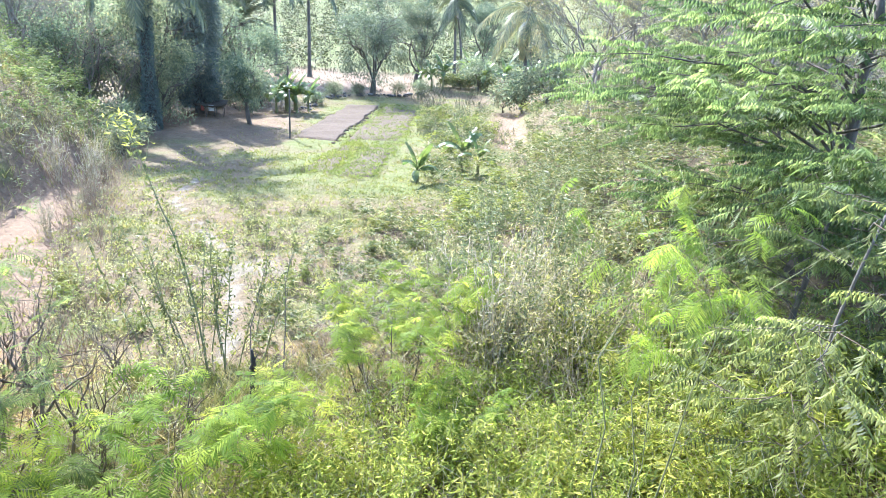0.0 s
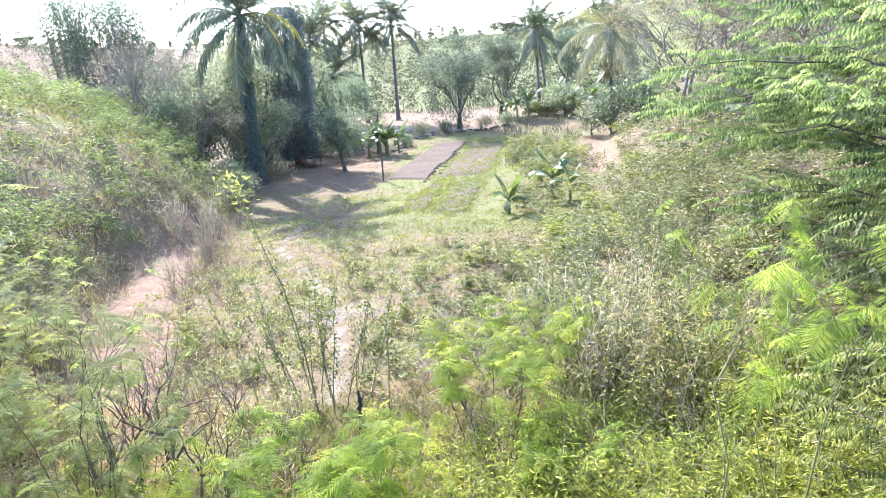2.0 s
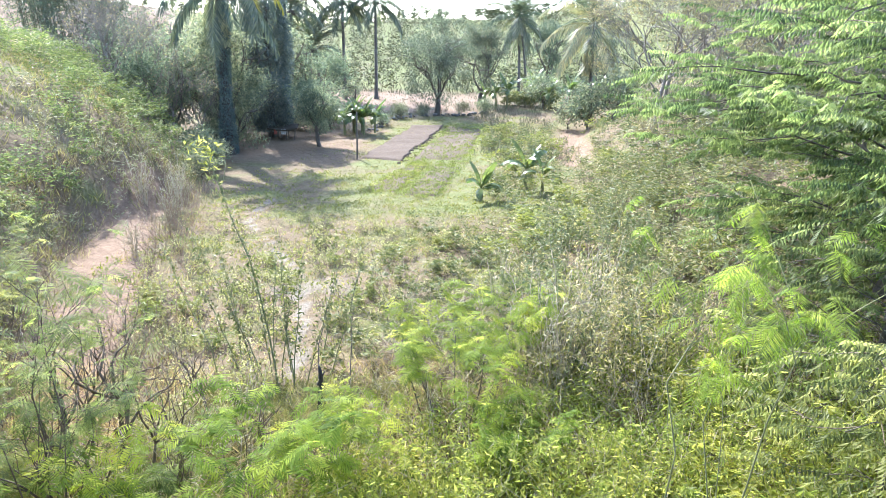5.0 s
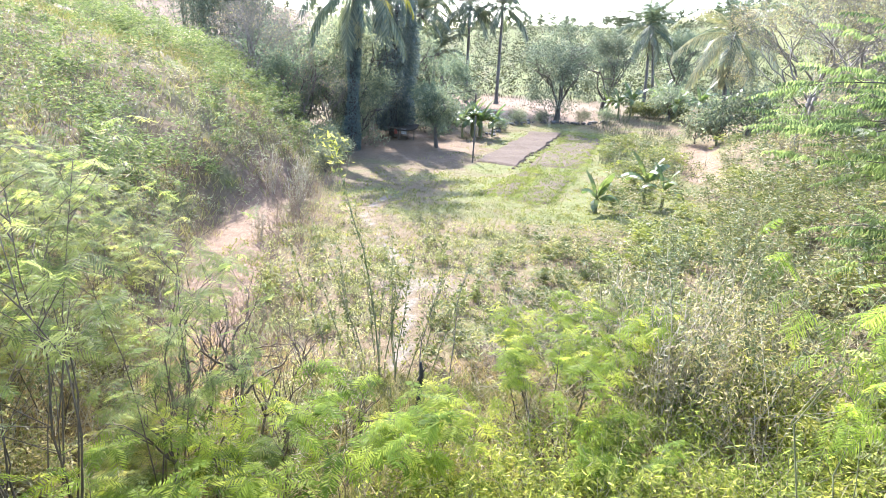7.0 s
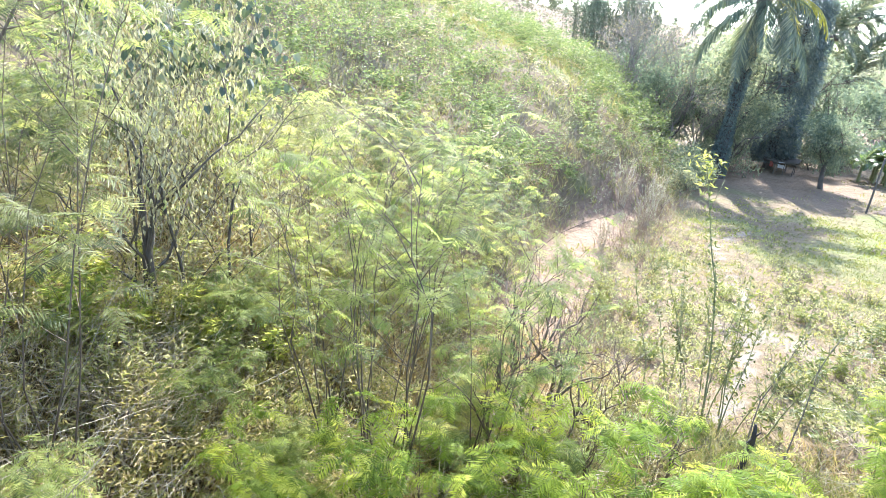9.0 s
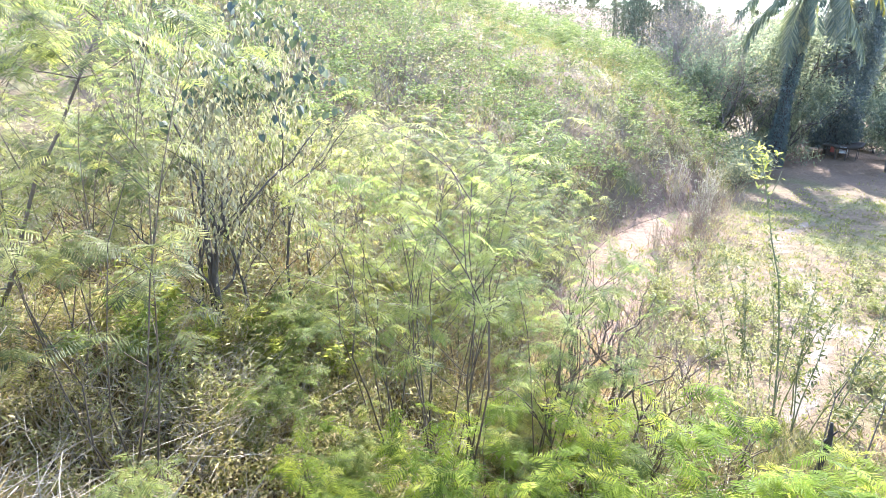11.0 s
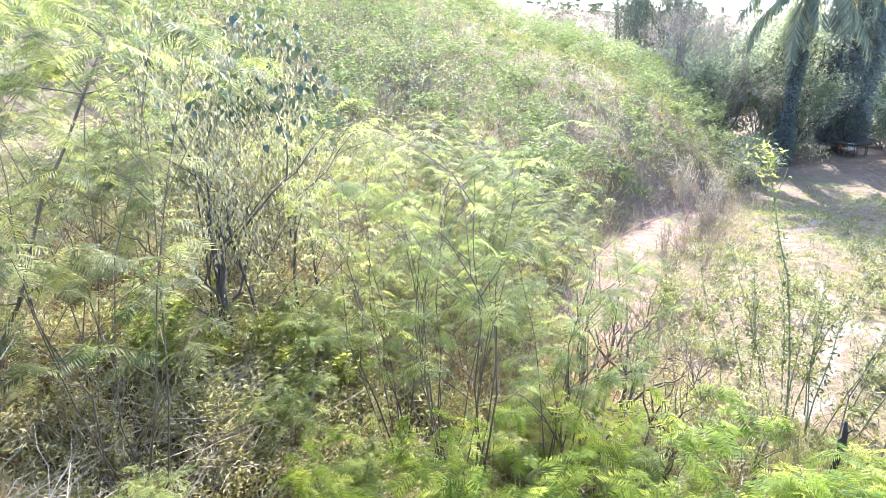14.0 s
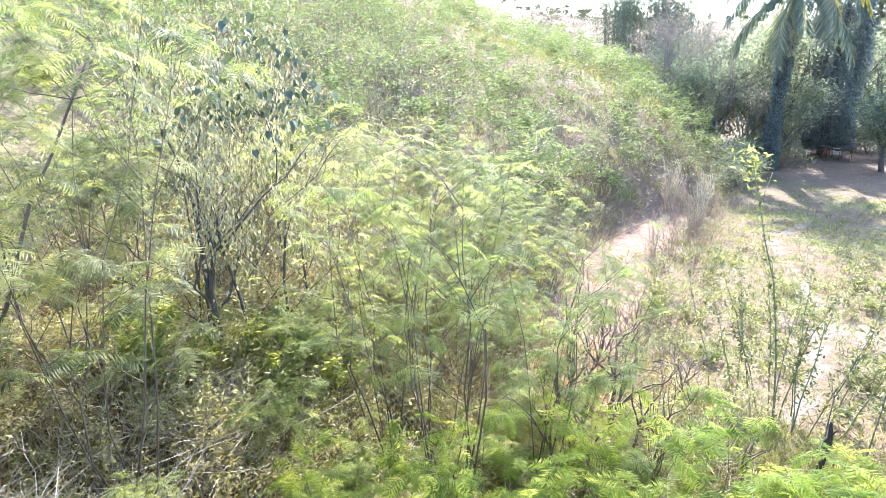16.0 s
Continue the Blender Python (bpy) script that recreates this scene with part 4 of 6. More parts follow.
# ---- the near right tree ----
def pinnate_leaf(heap, rng, at, way, length=0.5, pairs=10, leaflet=0.11):
    """A level stalk with narrow leaflets hanging from both sides."""
    way = unit(way)
    flat = unit(np.cross(way, [0, 0, 1]))
    t = np.linspace(0.0, 1, pairs)[:, None]
    spine = at + way * length * t - np.array([0, 0, 1]) * 0.22 * length * t**2
    dirs = [unit(flat * s * rng.uniform(0.45, 1.1) + way * 0.2 - np.array([0, 0, 1.0]) + rng.normal(0, 0.2, (pairs, 3))) for s in (-1, 1)]
    ln = [np.where(t[:, 0] < 0.05, 0.02, leaflet * rng.uniform(0.75, 1.2, pairs)) for s in (-1, 1)]
    comb(heap, spine, flat, np.repeat([way], pairs, 0), dirs[0], dirs[1], ln[0], ln[1], leaflet * 0.3, 0.25)


def tiered_tree(label, seed, x, y, trunk, branches, reach, rise, top, turn=200, swing=75, leaf=0.52, leaflet=0.125, thick=0.18, name="spreading_tree"):
    """A short trunk with long, nearly level branches; drooping pinnate leaves hang from them in tiers."""
    rng = np.random.default_rng(seed)
    root = thing(name, label, "tree")
    hp = Heap()
    axis = bent(rng, (0, 0, -0.2), (0.3, 0.2, trunk), 8, 0.03)
    tube(hp, axis, np.linspace(thick, thick * 0.4, 8), 9)
    part("trunk", hp.mesh("trunk", BARK, True), root)
    foliage, twigs = Heap(), Heap()
    for k in range(branches):
        a = radians(turn + rng.normal(0, swing))
        u = ((k + rng.random()) / branches) ** 1.15
        st = axis[1] + (axis[-1] - axis[1]) * u
        r = reach * rng.uniform(0.6, 1.0) * np.interp(u, [0, 0.3, 0.7, 1], [0.85, 1.0, 0.9, 0.42])
        en = st + np.array([np.cos(a) * r, np.sin(a) * r, r * rise * rng.uniform(0.5, 1.3)])
        en[2] = min(en[2], top(en[0]) - rng.uniform(0.0, 0.5))
        pts = bent(rng, st, en, 7, 0.06)
        pts[:, 2] += 0.10 * r * np.sin(np.linspace(0, np.pi, 7))
        hp = Heap()
        tube(hp, pts, np.linspace(thick * 0.19 * (r / reach), 0.006, 7), 5)
        part("limb", hp.mesh("limb", BARK, True), root)
        way = unit(en - st)
        sd = unit(np.cross(way, [0, 0, 1]))
        for j, q in enumerate(np.arange(0.22, 1.001, 0.36 / r)):
            f = min(q, 0.999) * 6
            p = pts[int(f)] + (pts[int(f) + 1] - pts[int(f)]) * (f % 1)
            s = -1 if j % 2 else 1
            tw = unit(way * rng.uniform(0.5, 1.0) + sd * s * rng.uniform(0.4, 1.0) + [0, 0, rng.uniform(-0.35, 0.4)])
            ln = rng.uniform(0.4, 0.95) * min(1, reach / 2.5)
            line = bent(rng, p, p + tw * ln, 4, 0.04)
            tube(twigs, line, np.linspace(0.009, 0.003, 4), 3)
            ts = unit(np.cross(tw, [0, 0, 1]))
            for i, v in enumerate(np.arange(0.15, 1.01, 0.14 / ln)):
                e = -1 if i % 2 else 1
                w = tw * rng.uniform(0.35, 0.8) + ts * e * rng.uniform(0.5, 0.9) + [-0.25, -0.1, rng.uniform(-0.1, 0.25)]
                pinnate_leaf(foliage, rng, p + (line[-1] - p) * v, w, leaf * rng.uniform(0.65, 1.15), 10, leaflet * rng.uniform(0.85, 1.15))
            pinnate_leaf(foliage, rng, line[-1], tw + [-0.2, 0, 0.05], leaf * 1.1, 12, leaflet)
    tagged(part("twig_work", twigs.mesh("twig_work", STEM, True), root), kind="stuff")
    part("crown", foliage.mesh("crown", PINNATE), root)
    root.matrix_basis = pose(x, y, gz(x, y))


def crown_line(x):
    return float(np.interp(x, [-5.6, -4.5, -3.1, -2.2, 0, 3], [4.1, 4.7, 5.2, 5.6, 6.6, 5.5]))


tiered_tree("large spreading tree with tiers of drooping pinnate leaves", 90, 9.3, 11.4, 5.8, 64, 5.3, 0.16, crown_line)
tiered_tree("young tree of drooping pinnate leaves under the larger one", 91, 7.4, 8.4, 2.9, 20, 1.8, 0.25, lambda x: 3.2, 200, 110, 0.5, 0.12, 0.07, "young_tree")
tiered_tree("young tree of drooping pinnate leaves among the thicket", 92, 6.5, 6.3, 4.3, 17, 1.7, 0.1, lambda x: 4.7, 200, 80, 0.45, 0.12, 0.034, "young_tree")
tiered_tree("young tree of drooping pinnate leaves on the bank", 93, 9.6, 13.8, 3.2, 22, 2.4, 0.2, lambda x: 3.4, 200, 110, 0.55, 0.13, 0.08, "young_tree")

# ---- near shrubs ----


def undergrowth(name, label, seed, spots, tall, leaf, wide, per, mat, stem_mat, stems=5):
    """Fine tangled growth: thin crooked stems set with countless small leaves."""
    rng = np.random.default_rng(seed)
    root = thing(name, label, "undergrowth", kind="stuff")
    leaves, wood = Heap(), Heap()
    for x, y in spots:
        h = (tall(x, y) if callable(tall) else tall) * rng.uniform(0.6, 1.15)
        o = np.array([x, y, gz(x, y) - 0.05])
        for k in range(stems):
            e = o + [rng.normal(0, 0.33 * h), rng.normal(0, 0.33 * h), h * rng.uniform(0.6, 1.05)]
            pts = bent(rng, o + rng.normal(0, 0.12, 3) * [1, 1, 0], e, 5, 0.09)
            tube(wood, pts, np.linspace(0.007, 0.002, 5), 3, False)
            n = rng.poisson(per / stems)
            q = (0.3 + 0.7 * rng.random(n) ** 0.6) * 3.999
            i = q.astype(int)
            b = pts[i] + (pts[i + 1] - pts[i]) * (q % 1)[:, None] + rng.normal(0, 0.07 * h, (n, 3))
            way = rng.normal(0, 1, (n, 3)) * [1, 1, 0.6] - [0, 0, 0.35]
            blades(leaves, b, way, level(rng, way, 0.6), leaf * rng.uniform(0.5, 1.5, n), wide * rng.uniform(0.6, 1.4, n), 0.25)
    part("stem_work", wood.mesh("stem_work", stem_mat), root)
    part("leaf_work", leaves.mesh("leaf_work", mat), root)


undergrowth("dry_undergrowth", "fine tangled half-dry undergrowth of small pale leaves and stalks", 400, scatter(401, 420, -13.5, -2.2, -2.5, 9.0, lambda x, y, r: (y > 0.45 * (x + 1) + 1.0) & (near_line(x, y, GULLY) > 0.8)), lambda x, y: float(np.clip(0.2 * math.hypot(x - 1, y) - 0.6, 0.4, 1.45)), 0.08, 0.026, 210, MIXLEAF, TWIG_PALE, 9)
undergrowth("thicket_undergrowth", "fine tangled olive undergrowth filling the thicket", 402, scatter(403, 230, -0.4, 8.5, 3.6, 11.5, lambda x, y, r: (x > 1.6 + 0.9 * (y > 8.5)) | (y < 6.8)), 1.35, 0.075, 0.024, 400, LANCE, TWIG_PALE, 6)
undergrowth("dry_stalks", "bare reddish upright stalks standing in the gully", 408, scatter(409, 300, -12.5, -3.5, 7, 25, lambda x, y, r: (near_line(x, y, GULLY) < 2.1) & (near_line(x, y, GULLY) > 0.75)), 1.4, 0.06, 0.02, 16, DRYLEAF, TWIG_RED, 7)
undergrowth("valley_weeds", "low dry weeds and stalks over the pale valley floor", 404, scatter(405, 520, -8.5, 2.5, 7.5, 21, lambda x, y, r: (near_line(x, y, TRACK) > 0.35) & (near_line(x, y, GULLY) > 0.9) & (r < 0.85)), 0.55, 0.085, 0.028, 45, MIXLEAF, TWIG, 5)
undergrowth("stalk_thicket", "upright dry stalks with sparse leaves at the thicket edge", 406, scatter(407, 45, 1.6, 5.2, 8.6, 14.5, lambda x, y, r: x > 1.2 + 0.12 * y), 2.5, 0.085, 0.024, 200, MIXLEAF, TWIG_PALE, 8)

undergrowth("bank_undergrowth", "bright tangled leafy growth on the near bank", 414, scatter(415, 130, -0.6, 7.5, 3.6, 7.4, lambda x, y, r: r < 2), 1.5, 0.085, 0.027, 330, LANCE, TWIG_PALE, 6)
undergrowth("litter_growth", "pale dry creepers and dead stalks under the tall shrubs", 416, scatter(417, 190, -8.4, -3.4, -1.0, 5.6, lambda x, y, r: (y > 0.45 * (x + 1) + 1.0) & (np.hypot(x - 1, y) > 6.2)), 0.95, 0.07, 0.025, 210, MIXLEAF, TWIG_PALE, 9)
undergrowth("hillside_twigs", "grey leafless upright stems standing in the hillside brush", 412, scatter(413, 130, -26, -11, 7, 20, lambda x, y, r: on_slope(x, y, r) & (wave(0.3 * x, 0.3 * y, 9) > -0.1)), 2.7, 0.1, 0.03, 60, WITHERED, TWIG_GREY, 9)
undergrowth("twig_thicket", "dense grey-brown leafless thicket of thin upright twigs on the bank", 410, scatter(411, 150, 9, 24, 22, 37, lambda x, y, r: x > 3.5 + 0.25 * y), 5.2, 0.14, 0.05, 90, WITHERED, TWIG_GREY, 16)

leuc = [leucaena("leucaena_shrub", "feathery bright green leucaena shrub with thin dark stems", 100 + k, h, s, n, w, b, foliage_mat=m, pairs=10 if k == 1 else 11, fine=0.072 if k == 1 else 0.06) for k, (h, s, n, w, b, m) in enumerate([(3.0, 6, 160, 0.9, 0.4, FEATHER), (2.4, 6, 190, 0.95, 0.45, FEATHER_GREEN), (5.6, 6, 230, 1.15, 0.45, FEATHER), (1.8, 5, 100, 0.7, 0.3, FEATHER), (2.7, 5, 130, 1.0, 0.5, FEATHER)])]
rng_l = np.random.default_rng(460)


def from_bank(turn, far):
    """A place seen from the top of the bank: degrees from the east, metres away."""
    return 1.06 + far * math.cos(radians(turn)), 0.04 + far * math.sin(radians(turn))


canopy = [leucaena("leucaena_shrub", "tall leucaena with spreading feathery pale green crown", 500 + k, h, n, lv, w, b, lf, foliage_mat=m, even=e, pairs=12, fine=0.05) for k, (h, n, lv, w, b, lf, m, e) in enumerate([(4.6, 6, 185, 1.1, 0.5, 0.23, FEATHER, 0.7), (3.8, 6, 200, 1.25, 0.4, 0.23, FEATHER, 0.65), (3.2, 7, 260, 1.25, 0.3, 0.23, FEATHER_SAGE, 0.65)])]
CANOPY = [[], [], []]
for far, turns in ((6.6, (132.5, 137, 142.5)), (7.4, (145,)), (9.6, (131, 137, 144)), (11.8, (130, 135, 141, 147, 155, 173)), (13.6, (129, 134, 139, 144, 150, 156, 163, 170, 176)), (15.6, (129, 133, 138, 143, 148, 154, 160, 167, 173))):
    for turn in turns:
        turn, d = turn + rng_l.uniform(-1.5, 1.5), far + rng_l.uniform(-0.4, 0.4)
        x, y = from_bank(turn, d)
        top = 6.0 - d * float(np.interp(turn, [128, 131, 135, 150, 160, 172], [0.25, 0.2, 0.1, 0.088, 0.09, 0.06])) - rng_l.uniform(0.0, 0.75)
        kind = 0 if far < 8 else 1 if far < 13 else 2
        top -= 1.0 * (8 < far < 10)
        tall = min(max(top - gz(x, y), 1.3), 5.2)
        CANOPY[kind].append((x, y, rng_l.uniform(0, 360), tall / (4.45, 3.7, 3.1)[kind]))
for first, places in zip(canopy, CANOPY):
    plant_all(first, places)
BIG = [(-5.7, 0.9, 40, 1.12), (-7.0, 0.7, 200, 1.08), (-6.3, -0.4, 310, 1.08), (-8.6, 1.6, 120, 0.95)]
big_leuc = leucaena("leucaena_shrub", "tall leucaena with brown branches and broad hanging feathery sprays", 109, 5.0, 5, 330, 1.3, 0.42, 0.27, foliage_mat=FEATHER_SAGE, pairs=14, fine=0.045)
plant_all(big_leuc, BIG)
low_leuc = leucaena("leucaena_shrub", "low feathery leucaena growing among dry litter", 108, 1.7, 5, 130, 0.75, 0.3, foliage_mat=FEATHER)
LOW = [(-4.6, 2.9, 10, 0.7), (-4.0, 2.3, 120, 0.6), (-5.1, 3.6, 250, 0.75), (-3.6, 3.2, 60, 0.6), (-5.9, 2.9, 190, 0.8), (-6.8, 3.6, 300, 0.9)] + [(rng_l.uniform(-9.0, -3.4), rng_l.uniform(0.2, 6.2), rng_l.uniform(0, 360), rng_l.uniform(0.45, 0.85)) for k in range(22)]
plant_all(low_leuc, [p for p in LOW if p[1] > 0.5 * (p[0] + 1) + 1.6 and not (p[0] < -4.3 and p[1] < 2.4)])
plant_all(leuc[4], [(-9.6, 4.4, 260, 0.8), (-10.4, 5.6, 320, 0.8), (-11.4, 3.2, 85, 0.8)])
plant_all(leuc[0], [(-3.5, 6.5, 0, 0.95), (-10.6, 9.6, 200, 0.75), (-9.4, 9.9, 310, 0.7)])
plant_all(leuc[1], [(-1.1, 6.1, 0, 1.0), (-0.2, 6.5, 80, 0.85), (-2.0, 5.4, 160, 0.95), (-3.0, 4.2, 240, 0.9), (-4.1, 2.9, 310, 0.8), (1.3, 8.2, 60, 0.95), (0.8, 9.6, 120, 0.85), (1.9, 9.9, 10, 0.95), (2.2, 7.4, 210, 0.7)])
plant_all(leuc[2], [(-11.8, 2.2, 15, 0.62), (-13, 5, 85, 0.6), (-10.2, -0.8, 210, 0.66)])
plant_all(leuc[3], [(-2.6, 6.3, 270, 0.9), (-7, 5.4, 60, 0.81), (2.6, 11.4, 60, 1.2), (3.6, 12.6, 10, 1.1)])
tall_leuc = leucaena("leucaena_shrub", "young leucaena with soft drooping fronds", 110, 4.7, 4, 85, 0.5, 0.66, 0.29, pairs=18, twig=GREENSTEM, even=0.76, fine=0.034, sag=(0.9, 1.7), foliage_mat=FEATHER_GREEN)
plant_all(tall_leuc, [(4.0, 5.2, 0, 1.0)])

lance = [lance_shrub("thicket_shrub", "tangled leafy thicket shrub with narrow olive leaves", 120 + k, h, s, n, w, leaf, 0.03, WEED if k == 2 else LANCE) for k, (h, s, n, w, leaf) in enumerate([(1.9, 10, 1000, 0.95, 0.12), (1.5, 9, 850, 0.85, 0.115), (2.6, 11, 800, 0.75, 0.12)])]
plant_all(lance[0], [(1.9, 6.9, 0, 1.0), (3.0, 6.2, 60, 1.0), (3.9, 6.8, 120, 1.05), (2.6, 5.0, 200, 1.0), (4.9, 6.0, 270, 1.0), (5.3, 7.4, 20, 1.15), (1.0, 6.0, 150, 0.85), (3.5, 4.4, 180, 0.9), (6.2, 6.2, 10, 1.2), (6.6, 7.8, 50, 1.3), (5.6, 9.0, 140, 1.2), (7.4, 5.4, 230, 1.2), (6.0, 4.2, 320, 1.1), (7.8, 7.0, 100, 1.3), (4.9, 9.6, 170, 1.2), (6.6, 10.4, 260, 1.3), (7.0, 3.6, 70, 1.1), (9.0, 6.0, 15, 1.3)])
plant_all(lance[1], [(0.4, 7.2, 0, 0.8), (1.3, 5.2, 60, 0.9), (2.0, 8.2, 120, 1.0), (-0.5, 5.2, 180, 0.8), (4.4, 5.0, 240, 1.0), (0.2, 5.0, 300, 0.85), (5.6, 5.2, 30, 1.0), (5.0, 3.8, 200, 1.1), (6.6, 5.0, 120, 1.2), (-3.3, 5.2, 80, 0.7), (-2.2, 4.4, 130, 0.7), (-4.9, 3.4, 50, 0.7), (-8.4, -0.8, 260, 1.1), (-7.2, 2.1, 20, 1.05), (-7.5, 1.4, 140, 1.1), (-7.0, 2.8, 230, 0.95), (-7.9, 2.2, 310, 1.15), (-6.6, 4.2, 80, 0.9)])
plant_all(lance[2], [(3.3, 10.0, 0, 1.0), (2.6, 11.2, 60, 1.0), (3.7, 11.6, 120, 1.1), (2.3, 13.0, 200, 1.0), (4.5, 10.2, 270, 1.0), (4.8, 13.4, 20, 1.2), (3.4, 14.6, 90, 1.0), (5.6, 11.8, 150, 1.2), (5.4, 15.8, 10, 1.2), (4.0, 17.2, 200, 1.0), (6.0, 18.6, 70, 1.2)])
dry = lance_shrub("dry_thicket", "upright thicket of pale dry stems with withered leaves", 130, 2.4, 20, 300, 0.75, 0.12, 0.03, DRYLEAF, TWIG_PALE, 0.35, 0.9, "dry thickets")
plant_all(dry, [(3, 9.6, 0, 1), (2.5, 10.4, 70, 1.05), (3.4, 10.9, 140, 1.1), (2.1, 12.2, 200, 0.9), (4, 12, 260, 1), (-9.6, 21.6, 30, 0.8), (-10.4, 23.4, 90, 0.8), (-9, 19.8, 150, 0.6), (-10.8, 21.4, 210, 0.8), (-8.4, 16.4, 270, 0.55), (-8.6, 0.4, 45, 0.5)])

def heart_leaves(heap, base, way, size, rng):
    """Broad pointed leaves, each folded a little along its midrib."""
    n = len(base)
    way = unit(way)
    side = unit(np.cross(way, rng.normal(0, 1, (n, 3))))
    up = np.cross(side, way) * size * 0.12
    pts = [base, base - way * size * 0.1 - side * size * 0.3 + up, base + way * size * 0.35 - side * size * 0.42 + up, base + way * size, base + way * size * 0.35 + side * size * 0.42 + up, base - way * size * 0.1 + side * size * 0.3 + up]
    v = np.stack(pts, 1).reshape(-1, 3)
    k = 6 * np.arange(n)[:, None]
    heap.add(v, np.concatenate([k + [0, 1, 2, 3], k + [0, 3, 4, 5]]))


def vine_tangle(label, seed, x, y, trunks, clumps, curtains):
    """Bare grey trunks with forking limbs, hung with withered vines and a few clumps of broad leaves."""
    rng = np.random.default_rng(seed)
    root = thing("vine_tangle", label, "vine tangle")
    ends = []
    for dx, dy, h, r in trunks:
        hp = Heap()
        pts = bent(rng, (dx, dy, -0.1), (dx + rng.normal(0, 0.3), dy + rng.normal(0, 0.3), h * 0.62), 7, 0.03)
        tube(hp, pts, np.linspace(r, r * 0.6, 7), 7)
        for k in range(4):
            grow(rng, hp, pts[rng.integers(3, 7)], (rng.normal(0, 0.6), rng.normal(0, 0.6), 1.0), h * 0.24, r * 0.35, 2, ends, 2, 0.5, 0, 5)
        part("trunk", hp.mesh("trunk", TWIG_DARK, True), root)
    big, small = Heap(), Heap()
    for cx, cy, cz in clumps:
        n = rng.integers(7, 16)
        at = np.array([cx, cy, cz]) + rng.normal(0, 1, (n, 3)) * [0.22, 0.26, 0.22]
        heart_leaves(big, at, np.stack([rng.normal(0, 0.5, n), rng.normal(0, 0.5, n), -np.ones(n)], 1), rng.uniform(0.08, 0.15, (n, 1)), rng)
    for cx, cy, cz in curtains:
        n = 95
        at = np.array([cx, cy, cz]) + rng.normal(0, 1, (n, 3)) * [0.16, 0.2, 0.4]
        blades(small, at, np.stack([rng.normal(0, 0.4, n), rng.normal(0, 0.4, n), -np.ones(n)], 1), rng.normal(0, 1, (n, 3)), rng.uniform(0.07, 0.14, n), rng.uniform(0.025, 0.055, n), 0.3)
    part("vine_foliage", big.mesh("vine_foliage", HEART), root, "broad dark heart-shaped vine leaves")
    part("withered_foliage", small.mesh("withered_foliage", WITHERED), root, "small pale withered leaves")
    root.matrix_basis = pose(x, y, 0.1)


rng_v = np.random.default_rng(141)
CURTAINS = [(rng_v.normal(-0.1, 0.5), rng_v.uniform(-1.4, 1.0), rng_v.uniform(3.2, 6.3)) for k in range(42)]
vine_tangle("tall tangle of bare grey trunks hung with dark heart-leaved vines", 140, -7.6, 3.6,
            [(0.2, -1.4, 5.6, 0.075), (0.25, -1.1, 6.0, 0.06), (0.2, -0.3, 6.2, 0.03), (0.0, 0.4, 6.0, 0.03), (-0.3, 0.9, 5.6, 0.025), (-0.4, -0.8, 6.4, 0.025)],
            [(-0.4, -0.7, 5.9), (-0.2, -0.1, 6.0), (0.0, 0.4, 5.3), (0.2, 0.75, 5.6), (-0.2, 0.0, 5.5), (-0.5, -1.1, 5.6), (0.2, 0.8, 5.0), (0.0, 0.3, 6.2), (0.1, 0.6, 5.9), (-0.3, -0.4, 5.2), (0.2, 0.2, 4.8), (-0.1, -1.0, 5.0), (0.3, 0.9, 5.3)] + [(rng_v.normal(0, 0.4), rng_v.uniform(-1.2, 1.1), rng_v.uniform(4.8, 6.3)) for k in range(14)], CURTAINS)
vine_tangle("thin leaning dead trunks hung with withered creepers", 142, -9.4, 4.6, [(0.0, 0, 5.4, 0.03), (0.5, 0.4, 5.0, 0.025), (-0.5, 0.6, 5.6, 0.03)], [(0.0, 0.2, 4.9), (0.4, 0.4, 4.4)], [(cx, cy, cz - 0.8) for cx, cy, cz in CURTAINS[:7]])


